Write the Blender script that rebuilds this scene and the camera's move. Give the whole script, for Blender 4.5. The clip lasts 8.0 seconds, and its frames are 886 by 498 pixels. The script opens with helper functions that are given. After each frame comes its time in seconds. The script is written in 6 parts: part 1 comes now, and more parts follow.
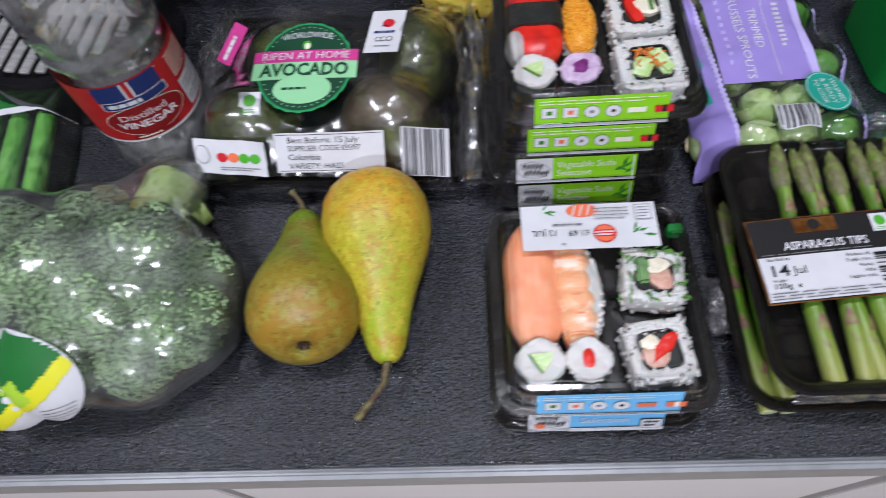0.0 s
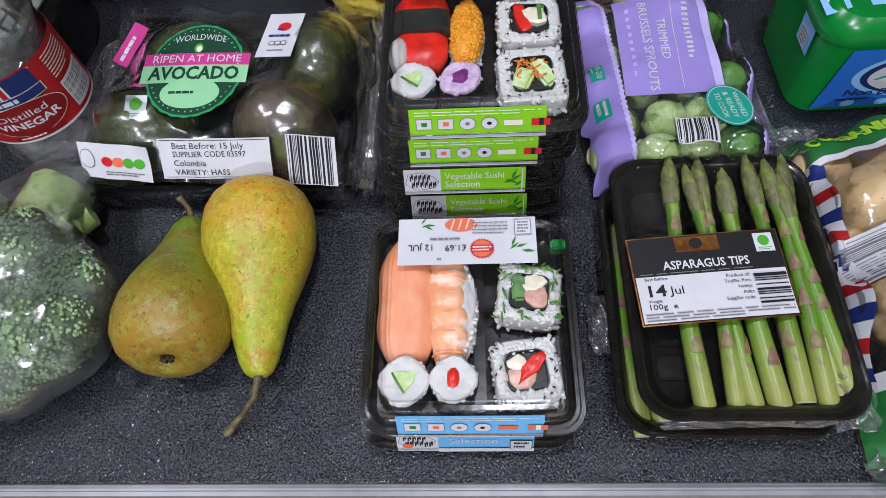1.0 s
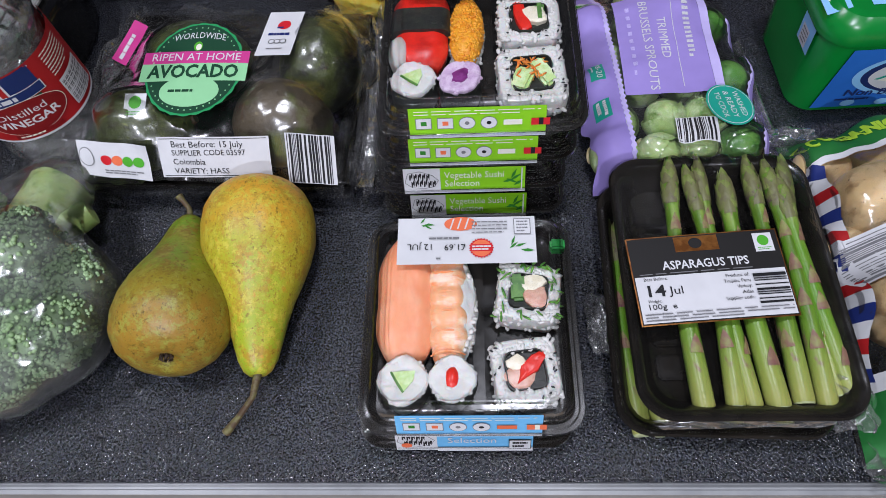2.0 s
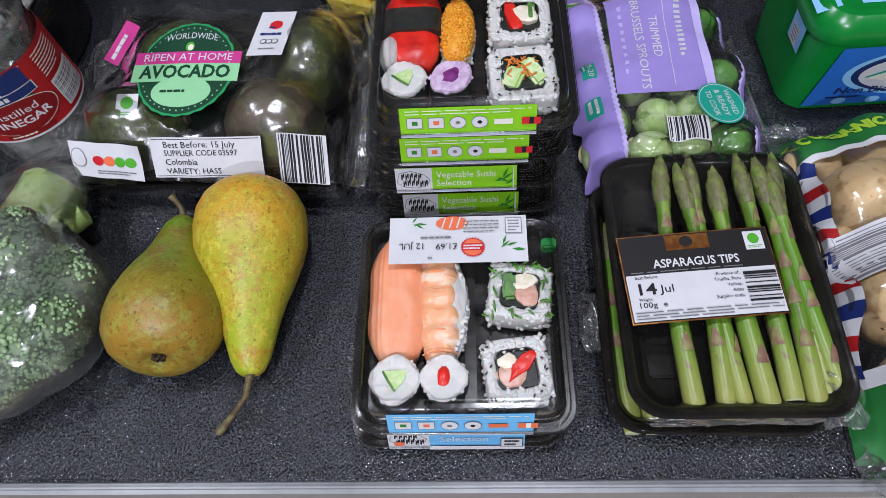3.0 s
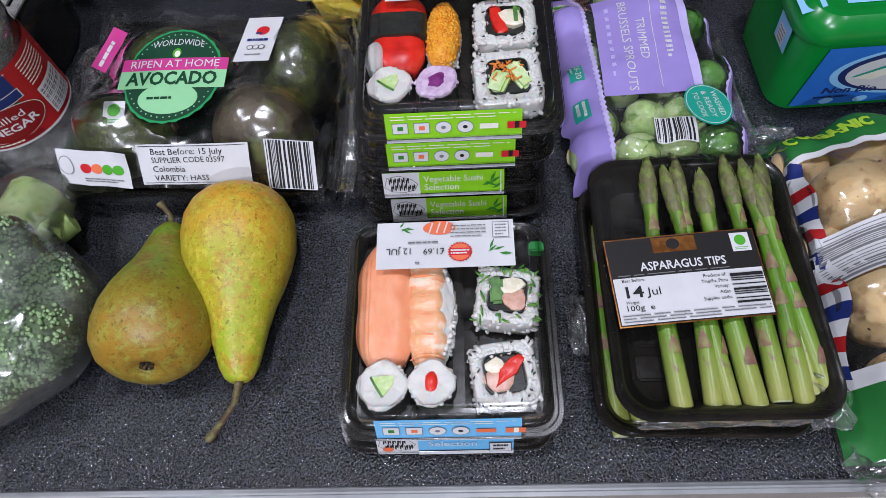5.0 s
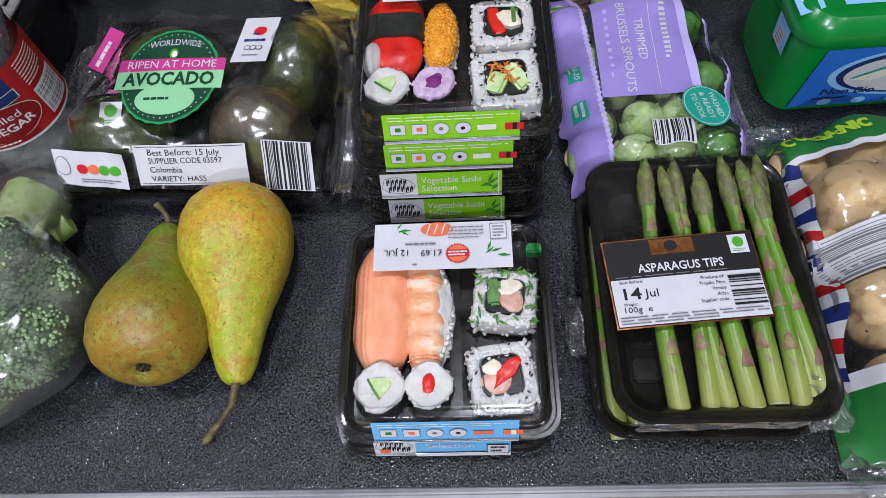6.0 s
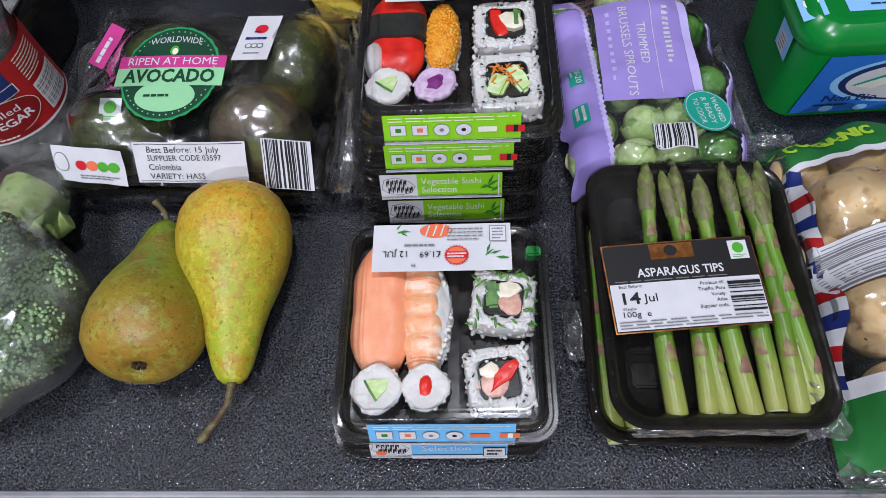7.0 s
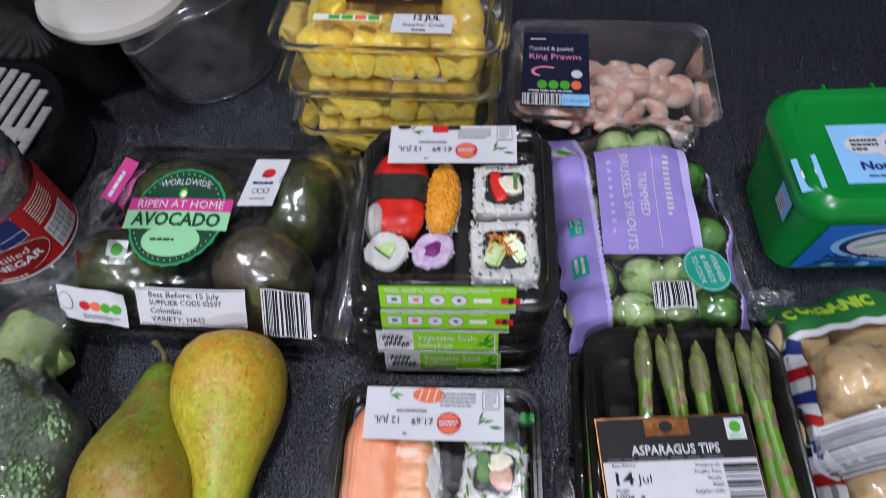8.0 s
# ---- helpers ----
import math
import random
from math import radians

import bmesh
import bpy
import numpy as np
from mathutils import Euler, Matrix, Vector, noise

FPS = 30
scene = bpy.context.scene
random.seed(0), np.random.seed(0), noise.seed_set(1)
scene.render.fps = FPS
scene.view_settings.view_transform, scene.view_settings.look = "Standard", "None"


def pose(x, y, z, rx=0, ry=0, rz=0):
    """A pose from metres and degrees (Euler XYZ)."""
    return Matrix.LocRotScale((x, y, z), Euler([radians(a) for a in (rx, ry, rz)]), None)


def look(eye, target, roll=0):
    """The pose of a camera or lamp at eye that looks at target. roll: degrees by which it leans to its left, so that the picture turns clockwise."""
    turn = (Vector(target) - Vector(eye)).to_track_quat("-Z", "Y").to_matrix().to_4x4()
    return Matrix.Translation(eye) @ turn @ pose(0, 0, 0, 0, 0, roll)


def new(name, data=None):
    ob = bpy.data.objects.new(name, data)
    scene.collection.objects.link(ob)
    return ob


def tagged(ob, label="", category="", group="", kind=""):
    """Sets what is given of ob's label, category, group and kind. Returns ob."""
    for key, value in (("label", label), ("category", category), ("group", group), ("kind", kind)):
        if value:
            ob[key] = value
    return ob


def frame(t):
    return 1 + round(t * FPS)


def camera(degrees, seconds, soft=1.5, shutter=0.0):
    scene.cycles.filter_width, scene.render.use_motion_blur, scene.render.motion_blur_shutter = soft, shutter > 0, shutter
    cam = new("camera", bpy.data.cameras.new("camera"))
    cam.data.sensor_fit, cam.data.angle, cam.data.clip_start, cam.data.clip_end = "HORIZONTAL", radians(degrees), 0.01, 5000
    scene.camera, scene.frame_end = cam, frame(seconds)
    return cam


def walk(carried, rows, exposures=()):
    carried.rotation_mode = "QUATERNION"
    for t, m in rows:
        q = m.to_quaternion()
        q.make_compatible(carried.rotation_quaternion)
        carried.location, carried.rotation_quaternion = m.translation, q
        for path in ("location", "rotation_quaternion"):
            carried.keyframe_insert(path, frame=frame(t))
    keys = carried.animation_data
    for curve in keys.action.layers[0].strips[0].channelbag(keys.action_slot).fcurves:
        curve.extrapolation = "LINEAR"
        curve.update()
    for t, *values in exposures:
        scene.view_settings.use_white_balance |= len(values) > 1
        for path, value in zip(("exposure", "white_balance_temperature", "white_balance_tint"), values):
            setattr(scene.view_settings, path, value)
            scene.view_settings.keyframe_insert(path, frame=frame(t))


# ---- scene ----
cam = camera(70.3, 8.0, soft=0.75, shutter=0.4)
PATH = [
    (0, (0.092, -0.055, 0.355), (-0.016, 0.874, -1.413), -8.2),
    (0.2, (0.122, -0.050, 0.352), (0.016, 0.878, -1.417), -7.4),
    (0.5, (0.15, -0.046, 0.349), (0.046, 0.881, -1.42), -6.7),
    (1, (0.159, -0.043, 0.347), (0.053, 0.877, -1.425), -7.1),
    (1.5, (0.159, -0.042, 0.347), (0.051, 0.873, -1.429), -7.1),
    (3, (0.163, -0.042, 0.348), (0.062, 0.867, -1.431), -7.0),
    (3.5, (0.165, -0.041, 0.348), (0.063, 0.862, -1.434), -7.3),
    (4, (0.165, -0.04, 0.348), (0.066, 0.864, -1.433), -7.2),
    (4.5, (0.168, -0.04, 0.349), (0.069, 0.868, -1.43), -7.5),
    (6, (0.17, -0.038, 0.349), (0.076, 0.866, -1.432), -7.2),
    (6.5, (0.169, -0.038, 0.348), (0.075, 0.869, -1.432), -6.7),
    (7, (0.17, -0.037, 0.348), (0.079, 0.87, -1.433), -6.2),
    (7.2, (0.173, -0.033, 0.353), (0.0795, 0.882, -1.424), -6.1),
    (7.5, (0.183, -0.018, 0.368), (0.081, 0.924, -1.393), -5.8),
    (8, (0.18, 0.018, 0.379), (0.048, 1.055, -1.327), -5.7),
]
walk(cam, [(t, look(eye, target, roll)) for t, eye, target, roll in PATH], exposures=[(0.0, -0.15), (0.5, -0.17), (1.0, -0.2), (7.0, -0.2), (7.5, -0.28), (8.0, -0.32)])

# ---- light ----
world = bpy.data.worlds.new("world")
scene.world = world
world.use_nodes = True
world.node_tree.nodes["Background"].inputs[0].default_value = (0.8, 0.9, 1.0, 1)
world.node_tree.nodes["Background"].inputs[1].default_value = 0.05


def lamp(x, y, z, watts, size, colour=(0.935, 0.96, 1.11)):
    data = bpy.data.lights.new("ceiling_and_fill_lamp", "AREA")
    data.shape, data.size, data.energy, data.color = "DISK", size, watts, colour
    ob = new("ceiling_and_fill_lamp", data)
    ob.matrix_world = look((x, y, z), (x, y, z - 1))
    return ob


lamp(-0.70, 0.15, 1.47, 9.5, 0.10)
lamp(0.25, 0.25, 1.47, 8.5, 0.10)
# Three unseen fill lamps added on the room side, to brighten the cupboard doors.
lamp(-0.1, -0.95, 1.47, 17, 0.10)
lamp(0.2, -1.9, 1.47, 38, 0.10)
lamp(1.1, -0.9, 1.47, 8, 0.10)


# ---- materials ----
def lin(h):
    """Linear colour from a hex string."""
    c = [int(h[i:i + 2], 16) / 255 for i in (0, 2, 4)]
    return tuple(v / 12.92 if v <= 0.04045 else ((v + 0.055) / 1.055) ** 2.4 for v in c)


def graph(name):
    m = bpy.data.materials.new(name)
    m.use_nodes = True
    nt = m.node_tree
    nt.nodes.clear()
    out = nt.nodes.new("ShaderNodeOutputMaterial")
    return m, nt, out


def node(nt, kind, **sockets):
    n = nt.nodes.new(kind)
    for k, v in sockets.items():
        n.inputs[k.replace("_", " ")].default_value = v
    return n


def noise_fac(nt, scale, lo, hi, detail=4.0, rough=0.6, stretch=None, kind="ShaderNodeTexNoise"):
    co = nt.nodes.new("ShaderNodeTexCoord")
    n = nt.nodes.new(kind)
    n.inputs["Scale"].default_value = scale
    if kind == "ShaderNodeTexNoise":
        n.inputs["Detail"].default_value, n.inputs["Roughness"].default_value = detail, rough
    src = co.outputs["Object"]
    if stretch:
        mp = nt.nodes.new("ShaderNodeMapping")
        mp.inputs["Scale"].default_value = stretch
        nt.links.new(src, mp.inputs["Vector"])
        src = mp.outputs["Vector"]
    nt.links.new(src, n.inputs["Vector"])
    r = nt.nodes.new("ShaderNodeMapRange")
    r.inputs["From Min"].default_value, r.inputs["From Max"].default_value = lo, hi
    nt.links.new(n.outputs[0], r.inputs["Value"])
    return r.outputs["Result"]


def blend(nt, fac, a, b):
    m = nt.nodes.new("ShaderNodeMix")
    m.data_type = "RGBA"
    for sock, v in ((m.inputs[0], fac), (m.inputs[6], a), (m.inputs[7], b)):
        if isinstance(v, (tuple, list)):
            sock.default_value = (*v[:3], 1)
        elif isinstance(v, float):
            sock.default_value = v
        else:
            nt.links.new(v, sock)
    return m.outputs[2]


def surface(name, base, layers=(), island=None, grad=None, rough=0.5, bump=0.0, bscale=400.0, metal=0.0, sss=0.0, coat=0.0, spec=0.5, rvar=0.0, sss_scale=0.004, bdetail=2.0, rscale=60.0):
    """Principled material: base colour, then layers of (colour, scale, lo, hi[, stretch]) mixed by noise."""
    m, nt, out = graph(name)
    b = nt.nodes.new("ShaderNodeBsdfPrincipled")
    col = base
    if grad:
        co = nt.nodes.new("ShaderNodeTexCoord")
        sep = nt.nodes.new("ShaderNodeSeparateXYZ")
        nt.links.new(co.outputs["Object"], sep.inputs[0])
        mp = nt.nodes.new("ShaderNodeMapRange")
        mp.inputs["From Min"].default_value, mp.inputs["From Max"].default_value = grad[1], grad[2]
        nt.links.new(sep.outputs["Y"], mp.inputs["Value"])
        col = blend(nt, mp.outputs[0], col, grad[0])
    for lay in layers:
        f = noise_fac(nt, lay[1], lay[2], lay[3], stretch=lay[4] if len(lay) > 4 else None)
        col = blend(nt, f, col, lay[0])
    if island:
        gi = nt.nodes.new("ShaderNodeNewGeometry")
        mp = nt.nodes.new("ShaderNodeMapRange")
        mp.inputs["From Min"].default_value, mp.inputs["From Max"].default_value = 0.35, 1.0
        nt.links.new(gi.outputs["Random Per Island"], mp.inputs["Value"])
        col = blend(nt, mp.outputs[0], col, island)
    if isinstance(col, tuple):
        b.inputs["Base Color"].default_value = (*col, 1)
    else:
        nt.links.new(col, b.inputs["Base Color"])
    b.inputs["Roughness"].default_value, b.inputs["Metallic"].default_value = rough, metal
    b.inputs["Specular IOR Level"].default_value = spec
    if rvar:
        f = noise_fac(nt, rscale, 0.38, 0.62, detail=2.0)
        r = nt.nodes.new("ShaderNodeMapRange")
        r.inputs["To Min"].default_value, r.inputs["To Max"].default_value = rough - rvar, rough + rvar
        nt.links.new(f, r.inputs["Value"])
        nt.links.new(r.outputs["Result"], b.inputs["Roughness"])
    if sss:
        b.inputs["Subsurface Weight"].default_value, b.inputs["Subsurface Scale"].default_value = sss, sss_scale
    if coat:
        b.inputs["Coat Weight"].default_value, b.inputs["Coat Roughness"].default_value = coat, 0.08
    if bump:
        f = noise_fac(nt, bscale, 0.0, 1.0, detail=bdetail)
        bp = node(nt, "ShaderNodeBump", Strength=1.0, Distance=bump)
        nt.links.new(f, bp.inputs["Height"])
        nt.links.new(bp.outputs["Normal"], b.inputs["Normal"])
    nt.links.new(b.outputs[0], out.inputs[0])
    return m


def clear(name, tint=(0.97, 0.97, 0.97), ior=1.45, rough=0.06, bump=0.0, bscale=60.0, gain=1.0, haze=0.0, hue=(0.8, 0.8, 0.8), detail=2.0):
    """Thin clear plastic: see-through, with gloss, fine wrinkles and a pale diffuse haze for milkiness or painted
    reflections.
    """
    m, nt, out = graph(name)
    tr = node(nt, "ShaderNodeBsdfTransparent", Color=(*tint, 1))
    gl = node(nt, "ShaderNodeBsdfGlossy", Color=(1, 1, 1, 1), Roughness=rough)
    fr = node(nt, "ShaderNodeFresnel", IOR=ior)
    if bump:
        f = noise_fac(nt, bscale, 0.0, 1.0, detail=detail)
        bp = node(nt, "ShaderNodeBump", Strength=1.0, Distance=bump)
        nt.links.new(f, bp.inputs["Height"])
        nt.links.new(bp.outputs["Normal"], gl.inputs["Normal"])
        nt.links.new(bp.outputs["Normal"], fr.inputs["Normal"])
    k = nt.nodes.new("ShaderNodeMath")
    k.operation, k.use_clamp = "MULTIPLY", True
    k.inputs[1].default_value = gain
    nt.links.new(fr.outputs[0], k.inputs[0])
    base = tr.outputs[0]
    if haze:
        df = node(nt, "ShaderNodeBsdfDiffuse", Color=(*hue, 1))
        mx = nt.nodes.new("ShaderNodeMixShader")
        f = noise_fac(nt, 35, 0.3, 0.8)
        h = nt.nodes.new("ShaderNodeMath")
        h.operation = "MULTIPLY"
        h.inputs[1].default_value = 2 * haze
        nt.links.new(f, h.inputs[0])
        nt.links.new(h.outputs[0], mx.inputs[0])
        nt.links.new(base, mx.inputs[1])
        nt.links.new(df.outputs[0], mx.inputs[2])
        base = mx.outputs[0]
    mx = nt.nodes.new("ShaderNodeMixShader")
    nt.links.new(k.outputs[0], mx.inputs[0])
    nt.links.new(base, mx.inputs[1])
    nt.links.new(gl.outputs[0], mx.inputs[2])
    nt.links.new(mx.outputs[0], out.inputs[0])
    return m


def print_ink(name, colour, rough=0.55):
    dark = tuple(c * 0.9 for c in colour)
    return surface(name, colour, [(dark, 45, 0.35, 0.7)], rough=rough, bump=0.00003, bscale=300, spec=0.25)


# The fine pale fleck layer is laminate speckle and also stands in for glints.
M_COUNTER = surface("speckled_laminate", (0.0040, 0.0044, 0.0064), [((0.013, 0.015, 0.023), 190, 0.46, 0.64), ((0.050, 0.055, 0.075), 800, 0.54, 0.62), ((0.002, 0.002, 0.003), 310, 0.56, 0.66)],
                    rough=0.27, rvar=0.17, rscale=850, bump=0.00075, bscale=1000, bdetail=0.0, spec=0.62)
M_EDGE = surface("grey_edge_strip", (0.30, 0.31, 0.32), [((0.24, 0.25, 0.26), 60, 0.4, 0.7)], rough=0.35)
M_WHITEUNIT = surface("white_laminate", (0.86, 0.86, 0.87), [((0.82, 0.82, 0.83), 8, 0.4, 0.7)], rough=0.3)
M_BEIGE = surface("beige_board", (0.50, 0.38, 0.25), [((0.40, 0.29, 0.18), 12, 0.4, 0.65, (1, 1, 14))], rough=0.5)
M_WALL = surface("painted_wall", (0.22, 0.22, 0.22), [((0.18, 0.18, 0.18), 3, 0.4, 0.7)], rough=0.7, bump=0.0004, bscale=150)
M_SPLASH = surface("dark_splashback", (0.022, 0.022, 0.025), [((0.030, 0.030, 0.034), 6, 0.4, 0.7)], rough=0.5, bump=0.0002, bscale=150)
M_CEIL = surface("painted_ceiling", (0.42, 0.42, 0.42), [((0.38, 0.38, 0.38), 3, 0.4, 0.7)], rough=0.8)
M_FLOOR = surface("floor_board", (0.36, 0.27, 0.18), [((0.26, 0.19, 0.12), 6, 0.4, 0.65, (1, 12, 1))], rough=0.45)
M_BLACKTRAY = surface("black_plastic", (0.010, 0.009, 0.008), [((0.018, 0.015, 0.012), 40, 0.4, 0.7)], rough=0.20, bump=0.00008, bscale=120, rvar=0.06, spec=0.35)
M_LID = clear("clear_lid", tint=(0.985, 0.985, 0.985), rough=0.12, bump=0.0003, bscale=60, gain=2.2, haze=0.003)
M_WINDOW = clear("flat_clear_top", tint=(0.985, 0.985, 0.985), rough=0.10, bump=0.0003, bscale=50, gain=0.35, haze=0.002)
M_FILM = clear("clear_film", tint=(0.975, 0.975, 0.975), rough=0.20, bump=0.0042, bscale=34, gain=2.8, haze=0.008, detail=1.2)
M_BAG = clear("crinkled_bag", tint=(0.95, 0.95, 0.955), rough=0.16, bump=0.0034, bscale=60, gain=1.6, haze=0.02, detail=1.5)
M_TRAYFILM = clear("tray_film", tint=(0.985, 0.985, 0.985), rough=0.05, bump=0.0007, bscale=70, gain=0.8, haze=0.0012, detail=3.0)
M_CRUMPLE = clear("crumpled_film", tint=(0.93, 0.93, 0.935), rough=0.17, bump=0.0050, bscale=80, gain=4.5, haze=0.08, detail=1.5)
M_TUBCLEAR = clear("clear_tub", tint=(0.96, 0.96, 0.955), rough=0.06, bump=0.0003, bscale=40, gain=1.3, haze=0.03)
# The strong haze paints in the bottle's pale grey reflections.
M_PET = clear("clear_bottle", tint=(0.95, 0.96, 0.97), ior=1.5, rough=0.06, bump=0.0035, bscale=42, gain=2.2, haze=0.22, hue=(0.80, 0.80, 0.79))
M_WHITE = print_ink("white_paper", (0.63, 0.63, 0.65))
M_INK = print_ink("black_ink", (0.012, 0.012, 0.014))
M_GREYINK = print_ink("grey_ink", (0.18, 0.18, 0.19))
M_RICE = surface("cooked_rice", (0.70, 0.69, 0.66), [((0.63, 0.62, 0.59), 300, 0.4, 0.7)], rough=0.45, bump=0.0003, bscale=380, sss=0.25, sss_scale=0.002)
M_GRAIN = surface("rice_grain", (0.71, 0.70, 0.67), [((0.65, 0.64, 0.61), 300, 0.4, 0.7)], rough=0.45)
M_NORI = surface("dark_seaweed", (0.012, 0.014, 0.012), [((0.025, 0.03, 0.02), 250, 0.45, 0.65)], rough=0.45, bump=0.0003, bscale=500)

# ---- shaping helpers ----


def part(name, bm, material, parent, label="", angle=40.0, smooth=True):
    if name in ("rice_grain", "roe_strand", "bud_surface", "sesame", "herb", "carrot"):
        angle = 180.0
    me = bpy.data.meshes.new(name)
    if isinstance(bm, bmesh.types.BMesh):
        bmesh.ops.recalc_face_normals(bm, faces=bm.faces)
        bm.to_mesh(me)
        bm.free()
    else:
        me.from_pydata(bm[0], [], bm[1])
    me.materials.append(material)
    if smooth:
        me.polygons.foreach_set("use_smooth", [True] * len(me.polygons))
        me.set_sharp_from_angle(angle=radians(angle))
    ob = new(name, me)
    if parent is not None:
        ob.parent = parent
    if label:
        ob["label"] = label
    return ob


def thing(name, m, label, category, group=""):
    ob = new(name)
    ob.empty_display_size = 0.01
    ob.matrix_world = m
    return tagged(ob, label, category, group)


def rrect(w, d, r, n=6, cx=0.0, cy=0.0):
    """Rounded rectangle outline."""
    pts = []
    for sx, sy, a0 in ((1, 1, 0), (-1, 1, 90), (-1, -1, 180), (1, -1, 270)):
        for i in range(n + 1):
            a = radians(a0 + 90 * i / n)
            pts.append((cx + sx * (w / 2 - r) + r * math.cos(a), cy + sy * (d / 2 - r) + r * math.sin(a)))
    return pts


def loft(bm, rings, cap0=True, cap1=True):
    vs = [[bm.verts.new(p) for p in ring] for ring in rings]
    n = len(vs[0])
    for a, b in zip(vs, vs[1:]):
        for i in range(n):
            bm.faces.new((a[i], a[(i + 1) % n], b[(i + 1) % n], b[i]))
    if cap0:
        bm.faces.new(vs[0][::-1])
    if cap1:
        bm.faces.new(vs[-1])
    return bm


def rings(specs, n=6):
    """Rings of a rounded box: (width, depth, corner, z[, cx, cy])."""
    return [[(x, y, s[3]) for x, y in rrect(s[0], s[1], min(s[2], s[0] / 2 - 1e-4, s[1] / 2 - 1e-4), n, *(s[4:6] if len(s) > 4 else (0, 0)))] for s in specs]


def eased(specs, e=0.14):
    """The same rounded box with narrow extra rings beside each corner, so that its edges shade as small radii."""
    out = [specs[0]]
    for a, b in zip(specs, specs[1:]):
        mix = lambda t: tuple(p + (q - p) * t for p, q in zip(a, b))
        out += [mix(e), mix(1 - e), b]
    return out


def revolve(bm, profile, n=40, cap0=True, cap1=True):
    return loft(bm, [[(r * math.cos(2 * math.pi * i / n), r * math.sin(2 * math.pi * i / n), z) for i in range(n)] for r, z in profile], cap0, cap1)


def tube(bm, path, radii, n=10, squash=1.0):
    """A tube along a path, with a radius at each point."""
    path = [Vector(p) for p in path]
    rs = []
    for i, p in enumerate(path):
        t = (path[min(i + 1, len(path) - 1)] - path[max(i - 1, 0)]).normalized()
        side = t.cross(Vector((0, 0, 1)))
        side = side.normalized() if side.length > 1e-4 else Vector((1, 0, 0))
        up = side.cross(t)
        r = radii[i]
        rs.append([p + r * (math.cos(2 * math.pi * k / n) * side + squash * math.sin(2 * math.pi * k / n) * up) for k in range(n)])
    return loft(bm, rs)


def blob(bm, c, size, sub=2, amp=0.0, freq=60.0, rot=None, seed=0.0):
    """A lumpy ellipsoid."""
    r = bmesh.ops.create_icosphere(bm, subdivisions=sub, radius=1.0)
    rm = rot.to_3x3() if rot is not None else Matrix.Identity(3)
    for v in r["verts"]:
        p = Vector((v.co.x * size[0], v.co.y * size[1], v.co.z * size[2]))
        if amp:
            p *= 1 + amp * noise.noise(Vector((p.x * freq + seed, p.y * freq + seed * 2.3, p.z * freq)))
        v.co = rm @ p + Vector(c)
    return r["verts"]


def block(bm, c, size, rot=None, bevel=0.0):
    r = bmesh.ops.create_cube(bm, size=1.0)
    rm = rot.to_3x3() if rot is not None else Matrix.Identity(3)
    for v in r["verts"]:
        v.co = rm @ Vector((v.co.x * size[0], v.co.y * size[1], v.co.z * size[2])) + Vector(c)
    if bevel:
        es = list({e for v in r["verts"] for e in v.link_edges})
        bmesh.ops.bevel(bm, geom=es, offset=bevel, segments=2, affect="EDGES")


def clumpy(bm, cuts, amp, freq):
    """Finer faces, pushed in and out by soft noise."""
    bmesh.ops.triangulate(bm, faces=[f for f in bm.faces if len(f.verts) > 4])
    bmesh.ops.subdivide_edges(bm, edges=[e for e in bm.edges if e.calc_length() > 0.0012], cuts=cuts, use_grid_fill=True)
    bm.normal_update()
    for v in bm.verts:
        v.co += v.normal * amp * (noise.noise(v.co * freq) + 0.5 * noise.noise(v.co * freq * 2.1))


ICO = bmesh.new()
bmesh.ops.create_icosphere(ICO, subdivisions=1, radius=1.0)
ICO_V = [v.co.copy() for v in ICO.verts]
ICO_F = [[v.index for v in f.verts] for f in ICO.faces]
ICO.free()


def seeds(places):
    """Many small ellipsoids as plain mesh data: rows of (centre, matrix)."""
    vs, fs = [], []
    for c, m in places:
        k = len(vs)
        vs += [tuple(m @ p + Vector(c)) for p in ICO_V]
        fs += [[i + k for i in f] for f in ICO_F]
    return vs, fs


def turned(a, b, c, sx, sy, sz):
    return Euler((a, b, c)).to_matrix() @ Matrix.Diagonal((sx, sy, sz))


RND = random.Random(7)


def grains(n, spot, length=0.0032, thick=0.0011):
    """Rice grains: spot() gives a place."""
    return seeds([(spot(), turned(RND.uniform(-0.5, 0.5), RND.uniform(-0.5, 0.5), RND.uniform(0, 6.3), length * RND.uniform(0.8, 1.1) / 2, thick, thick)) for _ in range(n)])


